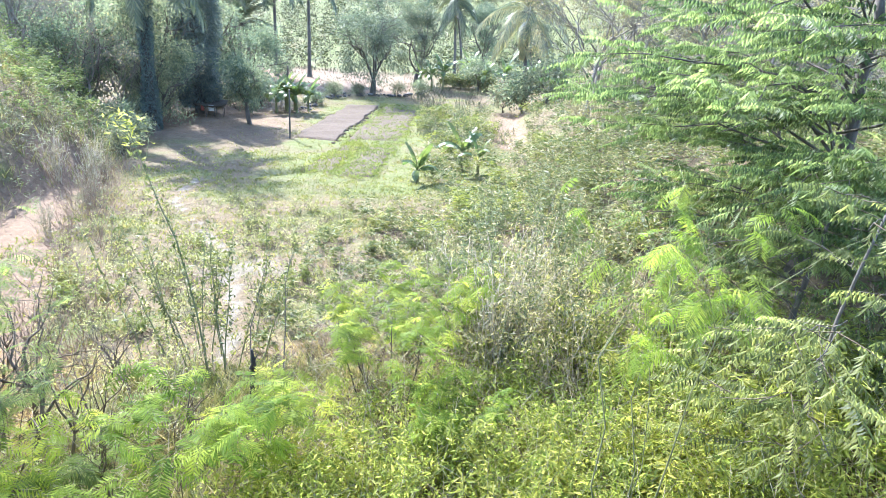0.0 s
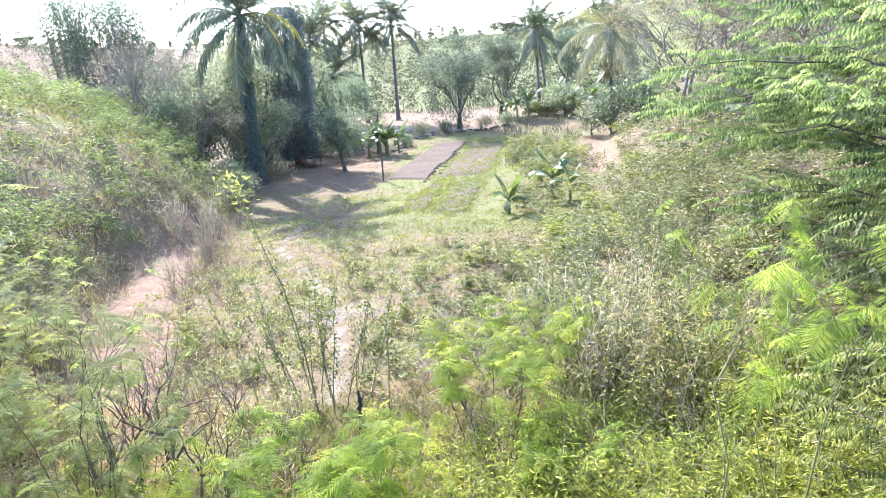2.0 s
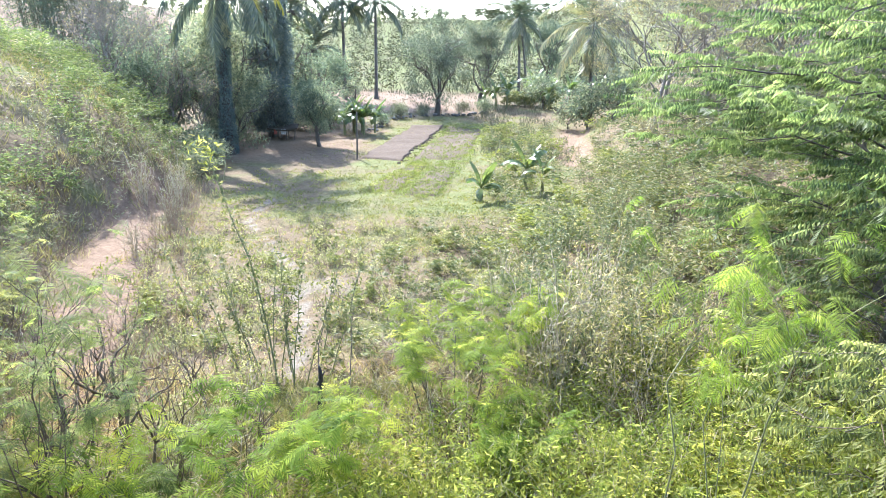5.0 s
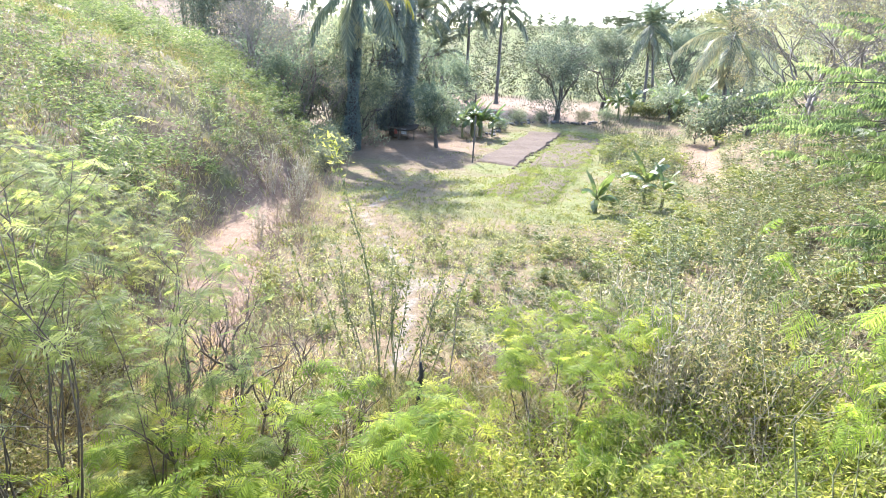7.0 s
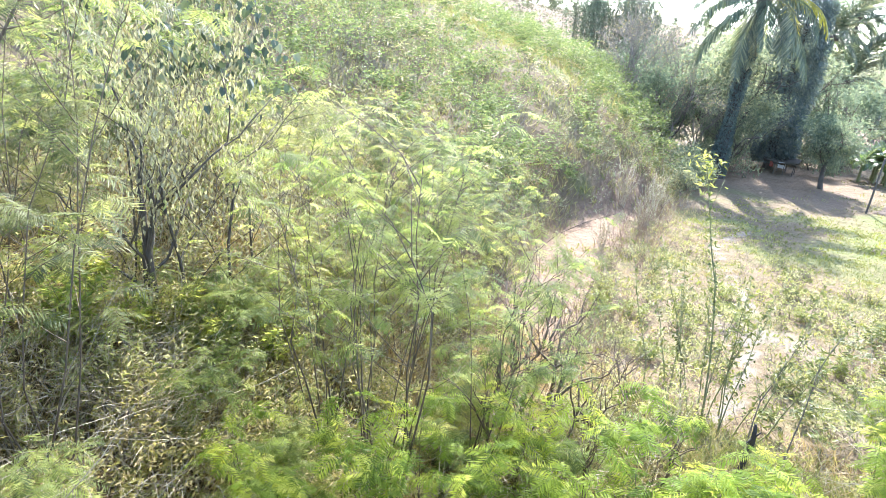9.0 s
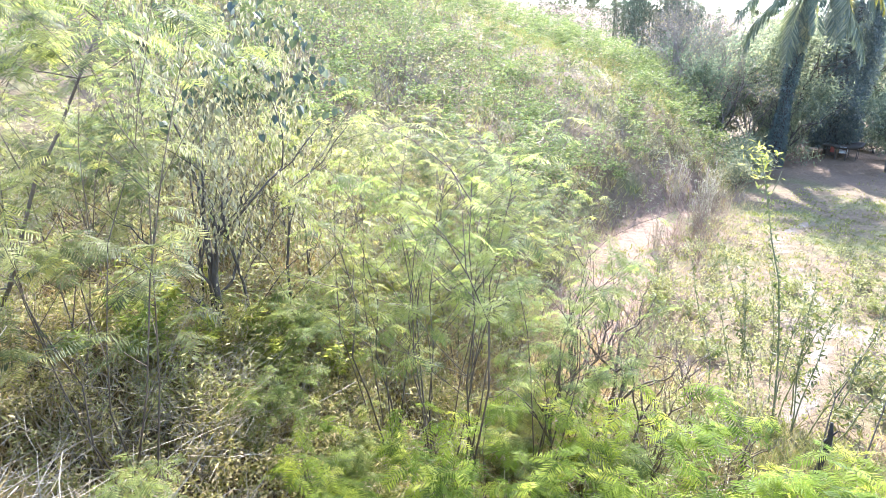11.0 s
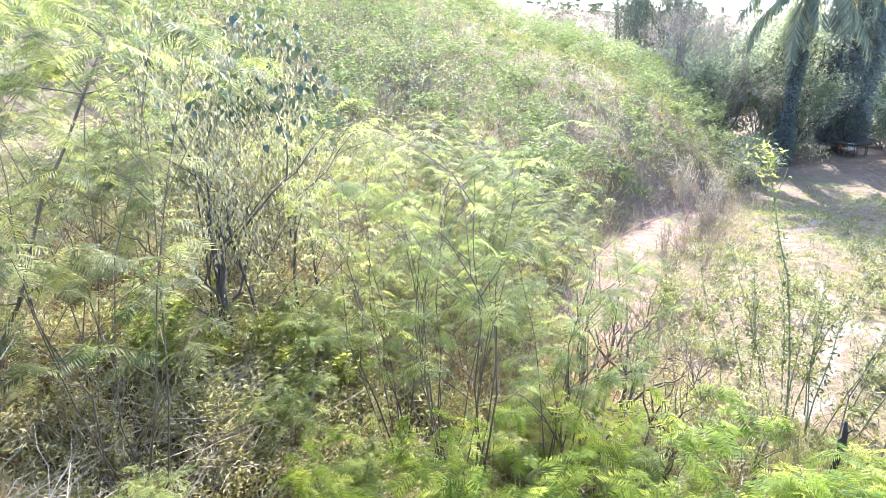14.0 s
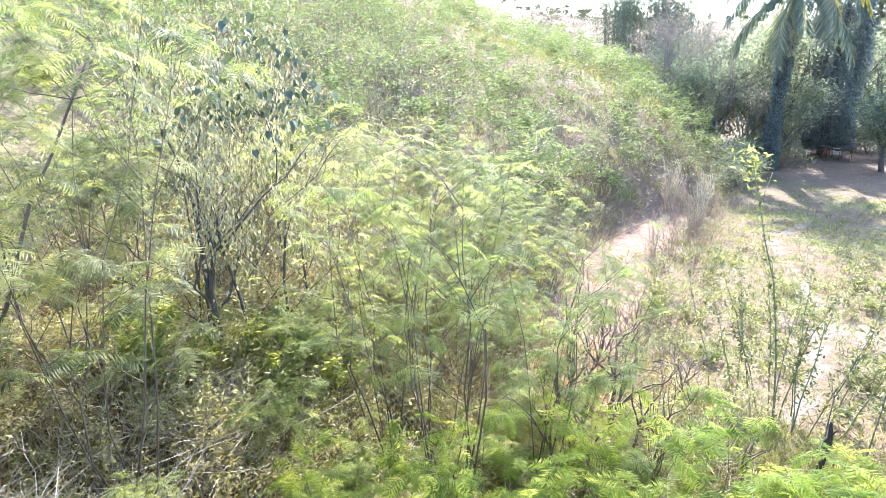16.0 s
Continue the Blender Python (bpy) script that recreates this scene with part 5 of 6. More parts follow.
def sapling(label, seed, x, y, stalks, mat=GREENSTEM, leaves=110, name="sapling", thick=0.014, tip=0):
    """A clump of thin upright stalks with few leaves; stalks are (dx, dy, height, lean x, lean y)."""
    rng = np.random.default_rng(seed)
    root = thing(name, label, "sapling", "thin saplings")
    hp = Heap()
    for dx, dy, h, lx, ly in stalks:
        st = Heap()
        pts = bent(rng, (dx, dy, -0.1), (dx + lx, dy + ly, h), 8, 0.025)
        tube(st, pts, np.linspace(thick, thick * 0.35, 8), 5)
        for k in range(4):
            q = rng.uniform(2.5, 6.5)
            b = rng.uniform(0, 2 * np.pi)
            tw = bent(rng, pts[int(q)], pts[int(q)] + np.array([np.cos(b) * 0.5, np.sin(b) * 0.5, 1.0]) * h * rng.uniform(0.06, 0.18), 4, 0.05)
            tube(st, tw, np.linspace(thick * 0.45, thick * 0.2, 4), 3)
        part("stalk", st.mesh("stalk", mat, True), root)
        if leaves:
            q = rng.uniform(2.0, 6.99, leaves)
            i = q.astype(int)
            b = pts[i] + (pts[i + 1] - pts[i]) * (q % 1)[:, None] + rng.normal(0, 0.05, (leaves, 3))
            blades(hp, b, rng.normal(0, 1, (leaves, 3)), rng.normal(0, 1, (leaves, 3)), rng.uniform(0.06, 0.15, leaves), 0.04, 0.2)
    if leaves:
        part("foliage", hp.mesh("foliage", WEED), root)
    if tip:
        hp = Heap()
        way = rng.normal(0, 1, (tip, 3)) * [1, 1, 0.6]
        blades(hp, pts[-1] + rng.normal(0, 1, (tip, 3)) * [0.13, 0.13, 0.16], way, level(rng, way), rng.uniform(0.09, 0.17, tip), 0.035, 0.2)
        part("tip_foliage", hp.mesh("tip_foliage", LANCE), root, "yellow-green leaf tuft")
    root.matrix_basis = pose(x, y, gz(x, y))


sapling("clump of tall thin olive saplings with sparse small leaves", 150, -2.0, 9.6, [(-0.2, 0.1, 2.7, -1.8, 1.2), (0.1, -0.1, 2.4, -0.3, 1.0), (0.25, 0.1, 2.2, 0.0, 1.0), (-0.4, 0.2, 2.1, -0.9, 0.8), (0.2, 0.3, 2.6, -0.5, 1.1), (-0.6, 0.2, 1.8, -1.1, 0.7), (-0.1, 0.5, 2.5, 0.3, 1.2), (-0.3, 0.6, 2.2, -0.6, 0.6), (0.4, 0.4, 1.9, 0.5, 0.8), (-0.8, 0.4, 2.4, -0.9, 1.3), (0.0, 0.8, 2.0, -0.1, 0.5), (-1.0, 0.1, 2.5, -1.5, 1.0), (0.7, 0.5, 2.3, 0.6, 1.2), (0.5, 1.0, 2.6, 0.2, 1.0)], GREENSTEM, 90)
sapling("tall thin sapling with a leafy yellow-green tip", 153, -2.0, 9.6, [(0, 0, 4.3, -1.15, 0.5)], GREENSTEM, 150, thick=0.02, tip=80)
sapling("leaning bare sapling stalks", 151, -1.3, 9.7, [(0, 0, 2.0, 0.15, 1.2), (0.62, -0.1, 2.0, -0.05, 1.3)], TWIG, 14)
sapling("dark thin stalks of a cut-back shrub", 152, 0.9, 8.7, [(-0.1, 0.2, 1.9, -0.4, -0.6), (0.15, 0, 1.8, -0.5, -0.5), (0.4, -0.4, 2.0, -0.1, 0.0), (0.5, -0.3, 1.6, 0.3, 0.2)], TWIG_DARK, 10)


def snag(label, seed, x, y, tall, mat=STEM, thick=0.028):
    rng = np.random.default_rng(seed)
    root = thing("bare_sapling", label, "sapling", "leafless saplings")
    hp = Heap()
    top = np.array([rng.normal(0, 0.15), rng.normal(0, 0.15), tall * 0.4])
    tube(hp, bent(rng, (0, 0, -0.1), top, 5, 0.05), np.linspace(thick, thick * 0.7, 5), 6)
    part("stem", hp.mesh("stem", mat, True), root)
    for k in range(4):
        hp = Heap()
        grow(rng, hp, top, np.array([rng.normal(0, 0.45), rng.normal(0, 0.45), 1.0]), tall * 0.35, thick * 0.57, 2, [], 2, 0.38, 0, 5)
        part("branch", hp.mesh("branch", mat, True), root)
    root.matrix_basis = pose(x, y, gz(x, y))


for k, (x, y, h) in enumerate([(-3.5, 6.4, 2.0), (-3.2, 6.9, 1.9), (-2.7, 7.2, 1.6), (-4.2, 7.4, 1.7), (-4.9, 8.4, 1.5), (-3.6, 9.0, 1.3), (-2.9, 8.6, 1.2), (-5.6, 9.8, 1.3), (-2.9, 5.9, 1.7), (-2.3, 6.3, 1.6), (-3.4, 5.5, 1.9), (-1.7, 7.6, 1.2)]):
    snag("leafless dark sapling with forking branches", 160 + k, x, y, h)

for k, (x, y, h) in enumerate([(-4.3, 7.1, 2.3), (-3.8, 7.7, 2.4), (-3.5, 7.2, 2.2)]):
    snag("stout leafless dark shrub with forking branches", 175 + k, x, y, h, STEM, 0.042)

# ---- field, plots and small things ----
def bed(name, label, corners, rise, mat, cuts=14):
    """A raised earth bed on a four-cornered plot with rounded, uneven edges."""
    rng = np.random.default_rng(7)
    (a, b, c, d) = [np.array(p, float) for p in corners]
    n = cuts
    u, v = np.meshgrid(np.linspace(0, 1, n), np.linspace(0, 1, 2 * n))
    xy = (a * (1 - u[..., None]) + b * u[..., None]) * (1 - v[..., None]) + (d * (1 - u[..., None]) + c * u[..., None]) * v[..., None]
    edge = np.minimum(np.minimum(u, 1 - u) * n, np.minimum(v, 1 - v) * n)
    z = height(xy[..., 0], xy[..., 1]) + np.where(edge < 0.5, -0.15, rise * np.clip(edge, 0, 1)) + rng.normal(0, 0.009, u.shape)
    xy = xy + 0.16 * np.stack([wave(1.9 * xy[..., 0], 1.7 * xy[..., 1], 2), wave(1.6 * xy[..., 0], 2.1 * xy[..., 1], 6)], -1)
    idx = np.arange(u.size).reshape(u.shape)
    q = np.stack([idx[:-1, :-1], idx[:-1, 1:], idx[1:, 1:], idx[1:, :-1]], -1).reshape(-1, 4)
    ob = new(name, mesh_of(name, np.concatenate([xy, z[..., None]], -1).reshape(-1, 3), q, mat, True))
    tagged(ob, label, "garden bed", "garden beds")
    return xy.reshape(-1, 2)


bed("garden_bed", "freshly tilled bed of dark brown soil", [(-4.9, 33.6), (-2.6, 33.2), (-0.9, 47.5), (-3.3, 47.0)], 0.10, TILLED, 34)
CROP_BEDS = [[(-2.2, 33.4), (1.0, 33.6), (2.2, 47.0), (-0.5, 47.4)], [(-3.3, 25.8), (-1.9, 25.6), (-0.9, 32.6), (-1.9, 32.6)], [(-1.6, 25.4), (-0.1, 25.2), (0.9, 32.4), (-0.6, 32.5)]]
for n, corners in enumerate(CROP_BEDS):
    bed("garden_bed", "raised bed planted with low green crops", corners, 0.08, TILLED, 14)


STRAWFAR = leaf_material("hill_grass_blade", [(0.0, (0.095, 0.095, 0.065)), (0.6, (0.14, 0.135, 0.095)), (1.0, (0.19, 0.175, 0.13))], 0.12, 0.7, 0.2)


def tufts(name, label, seed, spots, size, per, mat, wide=0.02, category="grass", spread=0.1, lean=0.5):
    rng = np.random.default_rng(seed)
    n = len(spots) * per
    b = np.repeat(spots, per, 0) + rng.normal(0, spread, (n, 2))
    base = np.stack([b[:, 0], b[:, 1], height(b[:, 0], b[:, 1]) - 0.01], 1)
    way = np.stack([rng.normal(0, lean, n), rng.normal(0, lean, n), np.ones(n)], 1)
    hp = Heap()
    blades(hp, base, way, rng.normal(0, 1, (n, 3)) * [1, 1, 0.1], size * rng.uniform(0.4, 1.3, n), wide * rng.uniform(0.6, 1.4, n), 0.1)
    return tagged(new(name, hp.mesh(name, mat)), label, category, kind="stuff")


def in_bed(seed, corners, n):
    rng = np.random.default_rng(seed)
    a, b, c, d = [np.array(p) for p in corners]
    u, v = rng.uniform(-0.07, 1.07, (n, 1)), rng.uniform(-0.04, 1.04, (n, 1))
    p = (a * (1 - u) + b * u) * (1 - v) + (d * (1 - u) + c * u) * v
    return p[rng.random(n) < 0.75 + 0.5 * wave(0.9 * p[:, 0], 0.8 * p[:, 1], 5)]


for n, corners in enumerate(CROP_BEDS):
    ob = tufts("crop_rows", "rows of low bright green vegetable plants", 200 + n, in_bed(210 + n, corners, (1100, 650, 650)[n]), 0.13, 7, CROP, 0.035, "crops", 0.09, 0.9)
    ob.location.z = 0.06
tufts("field_grass", "sunlit low green grass on the valley floor", 220, scatter(221, 8500, -8, 8, 16, 52, lambda x, y, r: (r < cover(x, y)[0] * 0.9) & (wave(0.8 * x, 0.7 * y, 11) > -0.35)), 0.14, 5, GRASS, 0.03, spread=0.12, lean=0.8)
tufts("valley_grass", "sparse short grass and weeds on pale soil", 222, scatter(223, 16000, -11, 6, 5, 24, lambda x, y, r: r < 1.6 * cover(x, y)[0] ** 2), 0.11, 6, GRASS, 0.014, spread=0.07, lean=0.8)
tufts("dry_grass", "pale dry straw and dead stalks on the bare slope", 224, scatter(225, 3400, -13, 0, 6, 27, lambda x, y, r: (near_line(x, y, GULLY) < 2.6) & (near_line(x, y, GULLY) > 0.6) & (r < 0.1 + 0.25 * near_line(x, y, GULLY))), 0.4, 5, STRAW, 0.012, spread=0.12, lean=0.45)
tufts("litter_straw", "short dry straw and leaf litter over the pale soil", 236, scatter(237, 4500, -9, 5, 7, 22, lambda x, y, r: r < 0.35 + 0.45 * wave(0.9 * x, 0.9 * y, 4)), 0.13, 6, STRAW, 0.011, spread=0.1, lean=1.5)
tufts("thicket_litter", "pale straw among the thicket stems", 242, scatter(243, 3500, -1.0, 8.5, 2.5, 11, lambda x, y, r: r < 0.55 + 0.45 * wave(1.1 * x, 1.2 * y, 5)), 0.35, 6, STRAW, 0.016, spread=0.14, lean=1.0)
tufts("slope_straw", "tall pale dry grass in a gap of the thicket", 244, scatter(245, 2600, -10.5, -5.0, 2.2, 7.5, lambda x, y, r: np.hypot(x + 7.7, y - 4.7) < 2.6 * (0.5 + 0.5 * r)), 0.42, 6, STRAW, 0.018, spread=0.14, lean=0.7)
tufts("slope_litter", "pale straw and leaf litter under the thicket", 240, scatter(241, 7500, -13, -1.5, -2, 9, lambda x, y, r: r < 0.55 + 0.45 * wave(1.1 * x, 1.2 * y, 3)), 0.27, 6, STRAW, 0.018, spread=0.13, lean=1.6)
tufts("band_grass", "thin dry grass on the bare red ground", 238, scatter(239, 800, -20, 3, 52, 70, lambda x, y, r: r < 0.5 + 0.5 * wave(0.5 * x, 0.5 * y, 8)), 0.28, 5, STRAWFAR, 0.04, spread=0.3, lean=0.6)
tufts("bank_grass", "rough half-dry grass under the shrubs", 226, scatter(227, 9000, -3.4, 8, -2, 10, lambda x, y, r: r < 0.9), 0.4, 6, GRASS, 0.013, spread=0.12, lean=0.7)
tufts("bank_straw", "dry straw under the tall shrubs", 246, scatter(247, 6500, -12, -3.2, -2, 10, lambda x, y, r: r < 0.9), 0.42, 6, STRAW, 0.013, spread=0.12, lean=0.8)
tufts("slope_weeds", "low weeds and grass under the hillside brush", 228, scatter(229, 6000, -30, -8, 4, 36, lambda x, y, r: x < left_foot(y)), 0.4, 5, GRASS, 0.03, spread=0.2, lean=0.7)
tufts("hill_grass", "pale dry grass on the distant hill", 230, scatter(231, 9000, -100, 60, 68, 170, lambda x, y, r: abs(x) < y), 0.7, 5, STRAWFAR, 0.09, spread=0.7, lean=0.5)
tufts("reeds", "tall grey-green grass by the field edge", 232, scatter(233, 260, 1.8, 7.5, 33, 58, lambda x, y, r: r < 0.5 + 0.6 * wave(x, y, 3)), 0.9, 14, STRAWFAR, 0.03, spread=0.28, lean=0.45)
tufts("broad_weeds", "broad-leaved green weeds on the valley floor", 234, scatter(235, 2200, -9, 6, 8, 30, lambda x, y, r: r < 0.8), 0.11, 12, CROP, 0.035, "weeds", 0.12, 1.1)


def post(label, x, y, tall, r=0.05):
    rng = np.random.default_rng(int(abs(x * 31 + y * 7)))
    hp = Heap()
    tube(hp, bent(rng, (0, 0, -0.3), (rng.normal(0, 0.04), 0, tall), 5, 0.01), np.linspace(r, r * 0.8, 5), 7)
    ob = tagged(new("wooden_post", hp.mesh("wooden_post", WOOD, True)), label, "post")
    ob.matrix_basis = pose(x, y, gz(x, y))


post("thin weathered wooden post at the edge of the beds", -5.05, 33.5, 2.6)
post("weathered wooden stake standing in bare ground", -9.2, 55.0, 1.4, 0.08)


def tangle(label, seed, spots, size, mat, rise=0.35, name="dry_tangle"):
    """Countless thin dead twigs lying across one another."""
    rng = np.random.default_rng(seed)
    hp = Heap()
    for x, y in spots:
        a = rng.uniform(0, 2 * np.pi)
        ln = size * rng.uniform(0.4, 1.3)
        o = np.array([x, y, gz(x, y) + rng.uniform(-0.02, 0.6)])
        tube(hp, bent(rng, o, o + np.array([np.cos(a), np.sin(a), rng.normal(rise, 0.35)]) * ln, 5, 0.05), np.linspace(0.0048, 0.0016, 5), 3, False)
    tagged(new(name, hp.mesh(name, mat)), label, "dead twigs", kind="stuff")


tangle("tangle of dead grey twigs under the shrubs", 300, scatter(301, 3600, -11, -1.5, -2, 8, lambda x, y, r: r < 2), 0.6, TWIG_PALE)
tangle("dry reddish twigs and stalks over the bare slope", 302, scatter(303, 1300, -12.5, -4, 7, 25, lambda x, y, r: (near_line(x, y, GULLY) < 2.4) & (near_line(x, y, GULLY) > 0.6)), 0.8, TWIG, 0.7)
tangle("dead twigs and stalks in the thicket", 304, scatter(305, 1500, -0.5, 8, 3.5, 14, lambda x, y, r: r < 2), 0.9, TWIG_PALE, 0.8)


def fallen_branch(label, seed, a, b, r=0.014):
    rng = np.random.default_rng(seed)
    root = thing("fallen_branch", label, "branch", "fallen branches")
    a, b = np.array(a), np.array(b)
    pts = bent(rng, a * 0, b - a, 8, 0.03)
    hp = Heap()
    tube(hp, pts, np.linspace(r, r * 0.4, 8), 6)
    part("limb", hp.mesh("limb", TWIG_PALE, True), root)
    for k in range(4):
        hp = Heap()
        i = rng.integers(3, 7)
        tube(hp, bent(rng, pts[i], pts[i] + rng.normal(0, 0.25, 3), 4, 0.06), np.linspace(r * 0.4, r * 0.15, 4), 4)
        part("side_twig", hp.mesh("side_twig", TWIG_PALE, True), root)
    root.matrix_basis = pose(*a)


fallen_branch("long pale fallen branch leaning in the dead twigs", 310, (-7.22, 0.51, 1.68), (-7.31, 2.21, 2.19))
fallen_branch("long pale fallen branch leaning in the dead twigs", 311, (-5.97, 2.24, 0.93), (-5.72, 4.01, 1.31))
fallen_branch("long pale fallen branch leaning in the dead twigs", 312, (-7.24, 3.48, 1.32), (-7.94, 5.01, 2.40))
fallen_branch("long pale fallen branch leaning in the dead twigs", 313, (-6.38, -0.26, 1.29), (-5.98, 1.10, 1.78))
tangle("heap of pale dead sticks between the shrubs", 306, scatter(307, 420, -7.0, -5.4, 1.5, 3.0, lambda x, y, r: np.hypot(x + 6.2, y - 2.2) < 0.75), 0.8, TWIG_PALE, 0.3, "stick_heap")


def leaning_trunk(label, seed, foot, head, r):
    """A thin crooked trunk that leans over, with short side twigs and a few feathery leaves."""
    rng = np.random.default_rng(seed)
    root = thing("leaning_sapling", label, "sapling")
    foot, head = np.array(foot), np.array(head)
    pts = bent(rng, foot * 0, head - foot, 10, 0.02)
    hp, leaves = Heap(), Heap()
    tube(hp, pts, np.linspace(r, r * 0.35, 10), 7)
    part("trunk", hp.mesh("trunk", STEM, True), root)
    for k in range(9):
        hp = Heap()
        i = rng.integers(4, 10)
        b = rng.uniform(0, 2 * np.pi)
        tw = bent(rng, pts[i], pts[i] + np.array([np.cos(b), np.sin(b), rng.uniform(0.2, 0.9)]) * rng.uniform(0.4, 0.9), 5, 0.05)
        tube(hp, tw, np.linspace(r * 0.3, r * 0.1, 5), 4)
        part("side_twig", hp.mesh("side_twig", STEM, True), root)
        for j in range(7):
            c = rng.uniform(0, 2 * np.pi)
            feather_leaf(leaves, rng, tw[rng.integers(2, 5)], np.array([np.cos(c), np.sin(c), rng.uniform(0, 0.4)]), rng.uniform(0.18, 0.3), 13, 0.1, 0.012, rng.uniform(0.6, 1.4))
    part("foliage", leaves.mesh("foliage", FEATHER), root)
    root.matrix_basis = pose(*foot)


leaning_trunk("thin brown trunk leaning through the tall leucaena", 312, (-6.84, -0.56, 1.30), (-5.80, 1.40, 6.15), 0.03)


def shelter(x, y):
    """A low lean-to: roof poles and thatch on forked posts, with cloth hung under it."""
    rng = np.random.default_rng(320)
    root = thing("shelter", "low open shelter with a dark thatched roof on thin posts", "shelter")
    for dx in (-1.5, -0.5, 0.5, 1.5):
        for dy in (-0.7, 0.8):
            hp = Heap()
            tube(hp, bent(rng, (dx, dy, -0.2), (dx + rng.normal(0, 0.05), dy, 1.5 if dy < 0 else 1.8), 5, 0.02), np.linspace(0.05, 0.04, 5), 6)
            part("post", hp.mesh("post", WOOD, True), root)
    hp = Heap()
    u, v = np.meshgrid(np.linspace(-1.9, 1.9, 16), np.linspace(-1.0, 1.1, 10))
    top = 1.66 + 0.17 * v + 0.05 * np.sin(9 * v) - 0.09 * np.cos(1.7 * u) + rng.normal(0, 0.06, u.shape)
    idx = np.arange(160).reshape(10, 16)
    q = np.stack([idx[:-1, :-1], idx[:-1, 1:], idx[1:, 1:], idx[1:, :-1]], -1).reshape(-1, 4).tolist()
    rim = idx[0].tolist() + idx[1:, -1].tolist() + idx[-1, -2::-1].tolist() + idx[-2:0:-1, 0].tolist()
    hp.add(np.concatenate([np.stack([u, v, top], -1).reshape(-1, 3), np.stack([u, v, top - 0.16], -1).reshape(-1, 3)]), np.array(q + [[i + 160 for i in f[::-1]] for f in q] + [[j, i, i + 160, j + 160] for i, j in zip(rim, rim[1:] + rim[:1])]))
    part("roof", hp.mesh("roof", THATCH, True), root)
    for k, (dx, mat, lab) in enumerate([(-1.1, CLOTH_RED, "faded red cloth"), (-0.2, CLOTH_PALE, "pale cloth"), (0.2, CLOTH_PALE, "pale cloth")]):
        hp = Heap()
        u, v = np.meshgrid(np.linspace(0, 0.4, 7), np.linspace(0, 0.7, 5))
        for off in (0.0, 0.012):
            idx = np.arange(35).reshape(5, 7)
            q = np.stack([idx[:-1, :-1], idx[:-1, 1:], idx[1:, 1:], idx[1:, :-1]], -1).reshape(-1, 4)
            hp.add(np.stack([dx + u, -0.75 + off + 0.04 * np.sin(18 * u + k) * (0.3 + v), 1.42 - v], -1).reshape(-1, 3), q)
        part("hanging_cloth", hp.mesh("hanging_cloth", mat, True), root, lab)
    root.matrix_basis = pose(x, y, gz(x, y), 0, 0, 8) @ Matrix.Scale(0.5, 4)


shelter(-11.0, 39.4)


def stone_mesh(seed, mat=STONE):
    bm = bmesh.new()
    bmesh.ops.create_icosphere(bm, subdivisions=1, radius=0.5)
    rng = np.random.default_rng(seed)
    for v in bm.verts:
        v.co *= rng.uniform(0.75, 1.15)
        v.co.z *= 0.65
    me = bpy.data.meshes.new("stone")
    bm.to_mesh(me)
    bm.free()
    me.materials.append(mat)
    return me


STONES = [stone_mesh(k) for k in range(5)]
CLODS = [stone_mesh(k + 5, TILLED) for k in range(5)]


def stone_bank(label, seed, pts, count, size, name="stone_bank", meshes=STONES):
    rng = np.random.default_rng(seed)
    root = thing(name, label, "stone bank")
    pts = np.array(pts, float)
    q = np.sort(rng.uniform(0, len(pts) - 1.001, count))
    i = q.astype(int)
    p = pts[i] + (pts[i + 1] - pts[i]) * (q % 1)[:, None] + rng.normal(0, 0.25, (count, 2))
    for x, y in p:
        ob = part("stone", meshes[rng.integers(5)], root)
        s = size * rng.uniform(0.5, 1.4)
        ob.matrix_basis = pose(x, y, gz(x, y) + 0.1 * s + rng.uniform(0, 0.15) * (size > 0.3), 0, rng.uniform(-20, 20), rng.uniform(0, 360)) @ Matrix.Diagonal((s, s * rng.uniform(0.6, 1.0), s, 1))


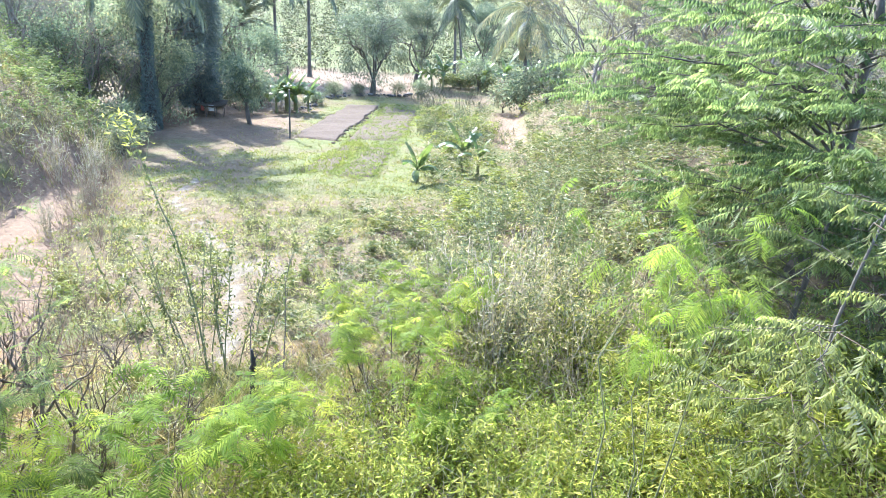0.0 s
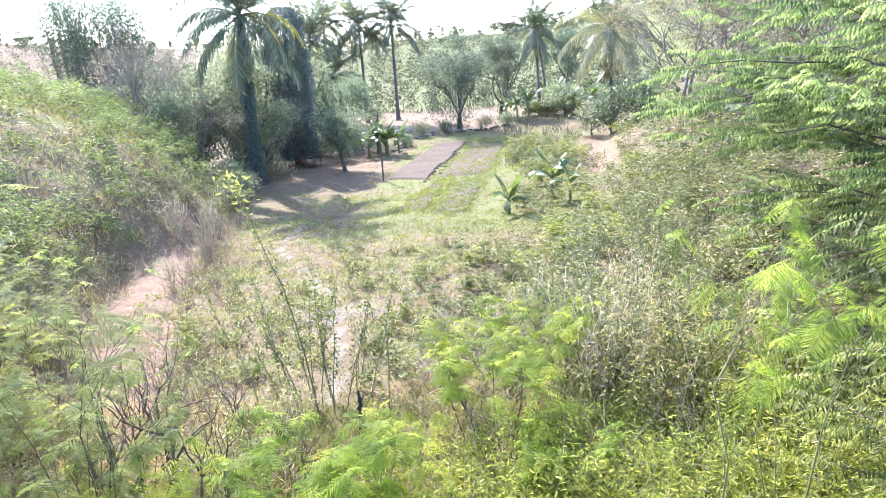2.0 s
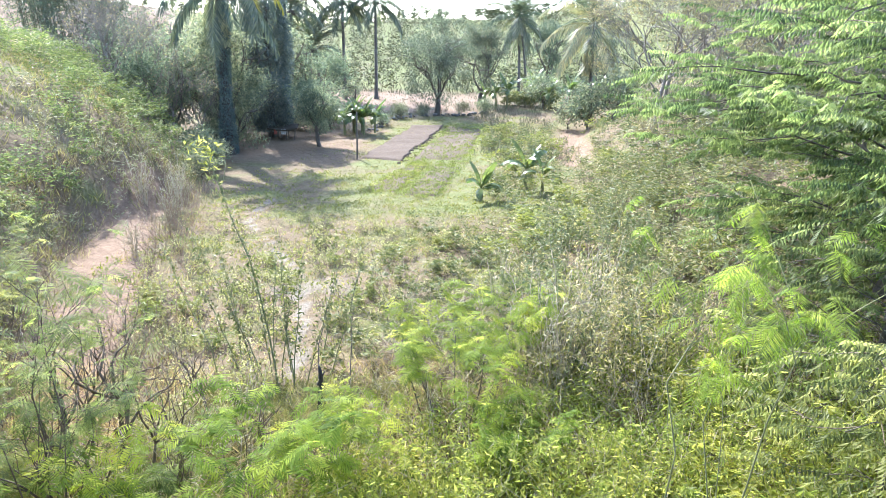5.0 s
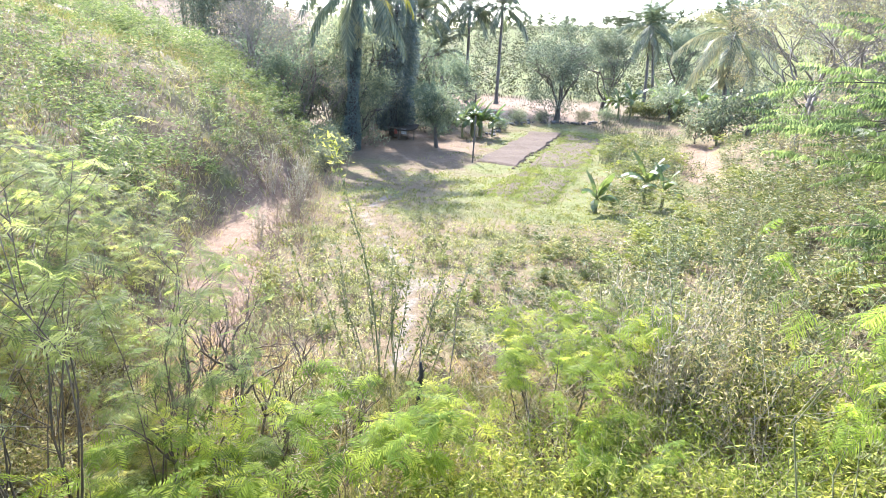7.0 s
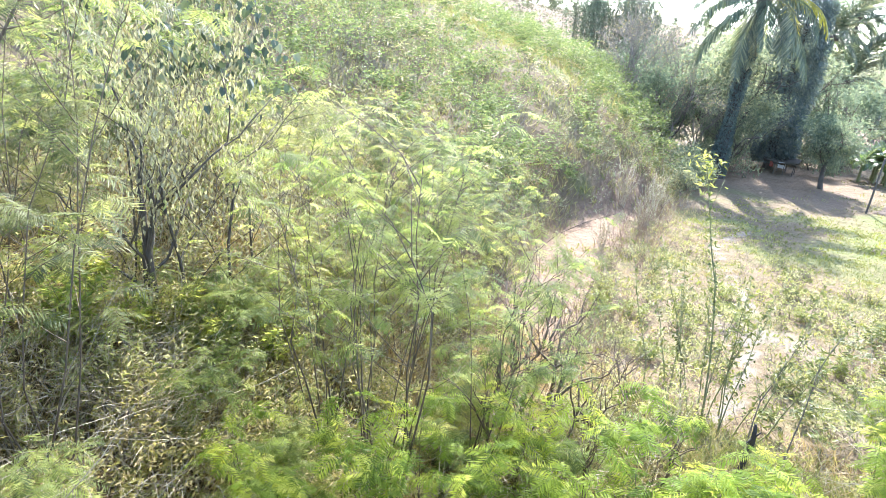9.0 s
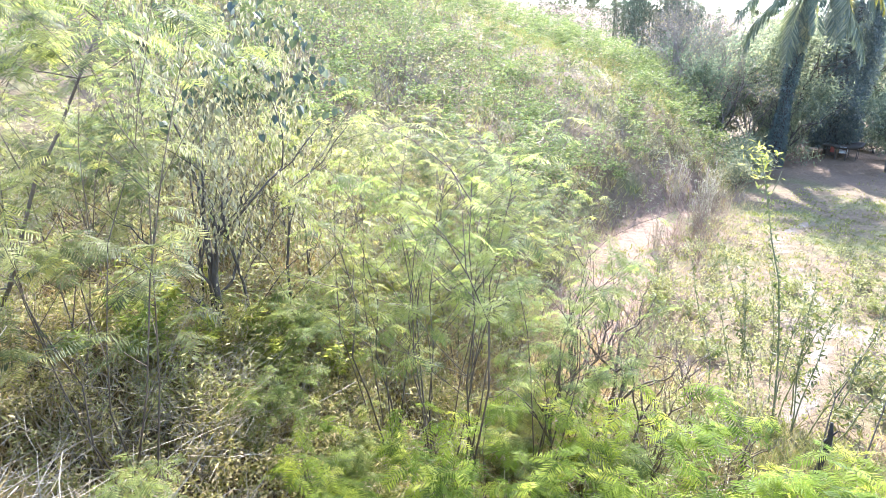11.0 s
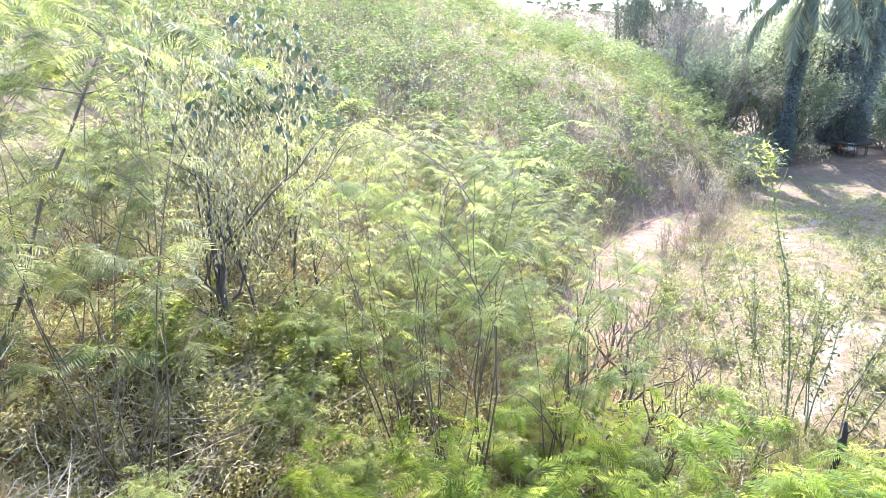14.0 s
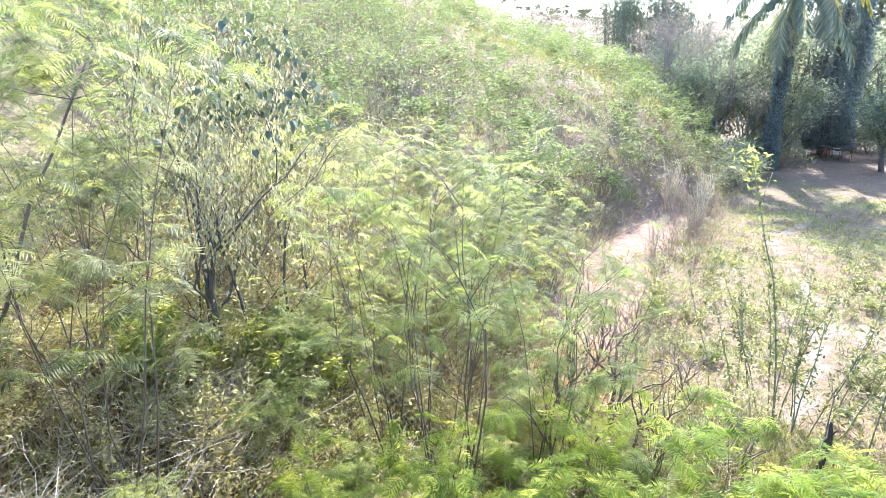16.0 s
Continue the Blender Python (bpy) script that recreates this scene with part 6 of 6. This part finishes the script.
stone_bank("low bank of grey stones along the terrace edge", 330, [(-6.3, 44.5), (-5.2, 48.5), (-3.6, 51.0), (0.5, 52.0), (3.0, 54.0)], 80, 0.34)
stone_bank("rough clods and stones along the cut edge of the bed", 331, [(-2.4, 33.0), (-1.9, 38.0), (-1.2, 43.0), (-0.8, 47.0)], 60, 0.2, "clod_row", CLODS)


def burnt_stump(x, y):
    rng = np.random.default_rng(340)
    root = thing("burnt_stump", "thin charred black stump standing in pale soil", "stump")
    hp = Heap()
    tube(hp, bent(rng, (0, 0, -0.1), (0.05, 0.02, 0.95), 7, 0.03), [0.05, 0.046, 0.042, 0.046, 0.042, 0.034, 0.02], 7)
    part("trunk", hp.mesh("trunk", CHAR, True), root)
    hp = Heap()
    tube(hp, bent(rng, (0.02, 0, 0.6), (0.14, 0.05, 0.85), 4, 0.03), [0.025, 0.02, 0.015, 0.008], 5)
    part("broken_branch", hp.mesh("broken_branch", CHAR, True), root)
    root.matrix_basis = pose(x, y, gz(x, y))


CHAR = bark_material("charred_wood", (0.012, 0.011, 0.010), (0.05, 0.045, 0.04), 16)
burnt_stump(-1.1, 8.9)
tuft = lance_shrub("withered_tuft", "dark withered tuft of weeds on the valley floor", 341, 0.55, 14, 420, 0.4, 0.12, 0.02, WEED, TWIG_DARK, 0.05, 0.8, "", "weeds")
plant_all(tuft, [(-1.6, 12.4, 0, 1.0), (-4.6, 14.2, 70, 0.7), (0.6, 14.6, 150, 0.8), (-3.4, 18.2, 220, 0.8), (1.6, 17.0, 300, 0.9), (-6.4, 16.2, 40, 0.7)])
clump = lance_shrub("weed_clump", "low bright green clump of weeds on the valley floor", 342, 0.6, 12, 420, 0.55, 0.13, 0.028, CROP, GREENSTEM, 0.2, 0.6, "weed clumps", "weeds")
plant_all(clump, [(-5.9, 12.4, 0, 1.1), (-5.2, 12.9, 60, 0.9), (-6.3, 13.3, 130, 1.0), (-3.9, 11.3, 200, 0.8), (-0.9, 17.4, 20, 1.0), (0.5, 18.6, 90, 1.1), (-2.6, 16.6, 160, 0.8), (-1.2, 14.2, 240, 0.9), (-4.4, 16.4, 310, 0.8)])
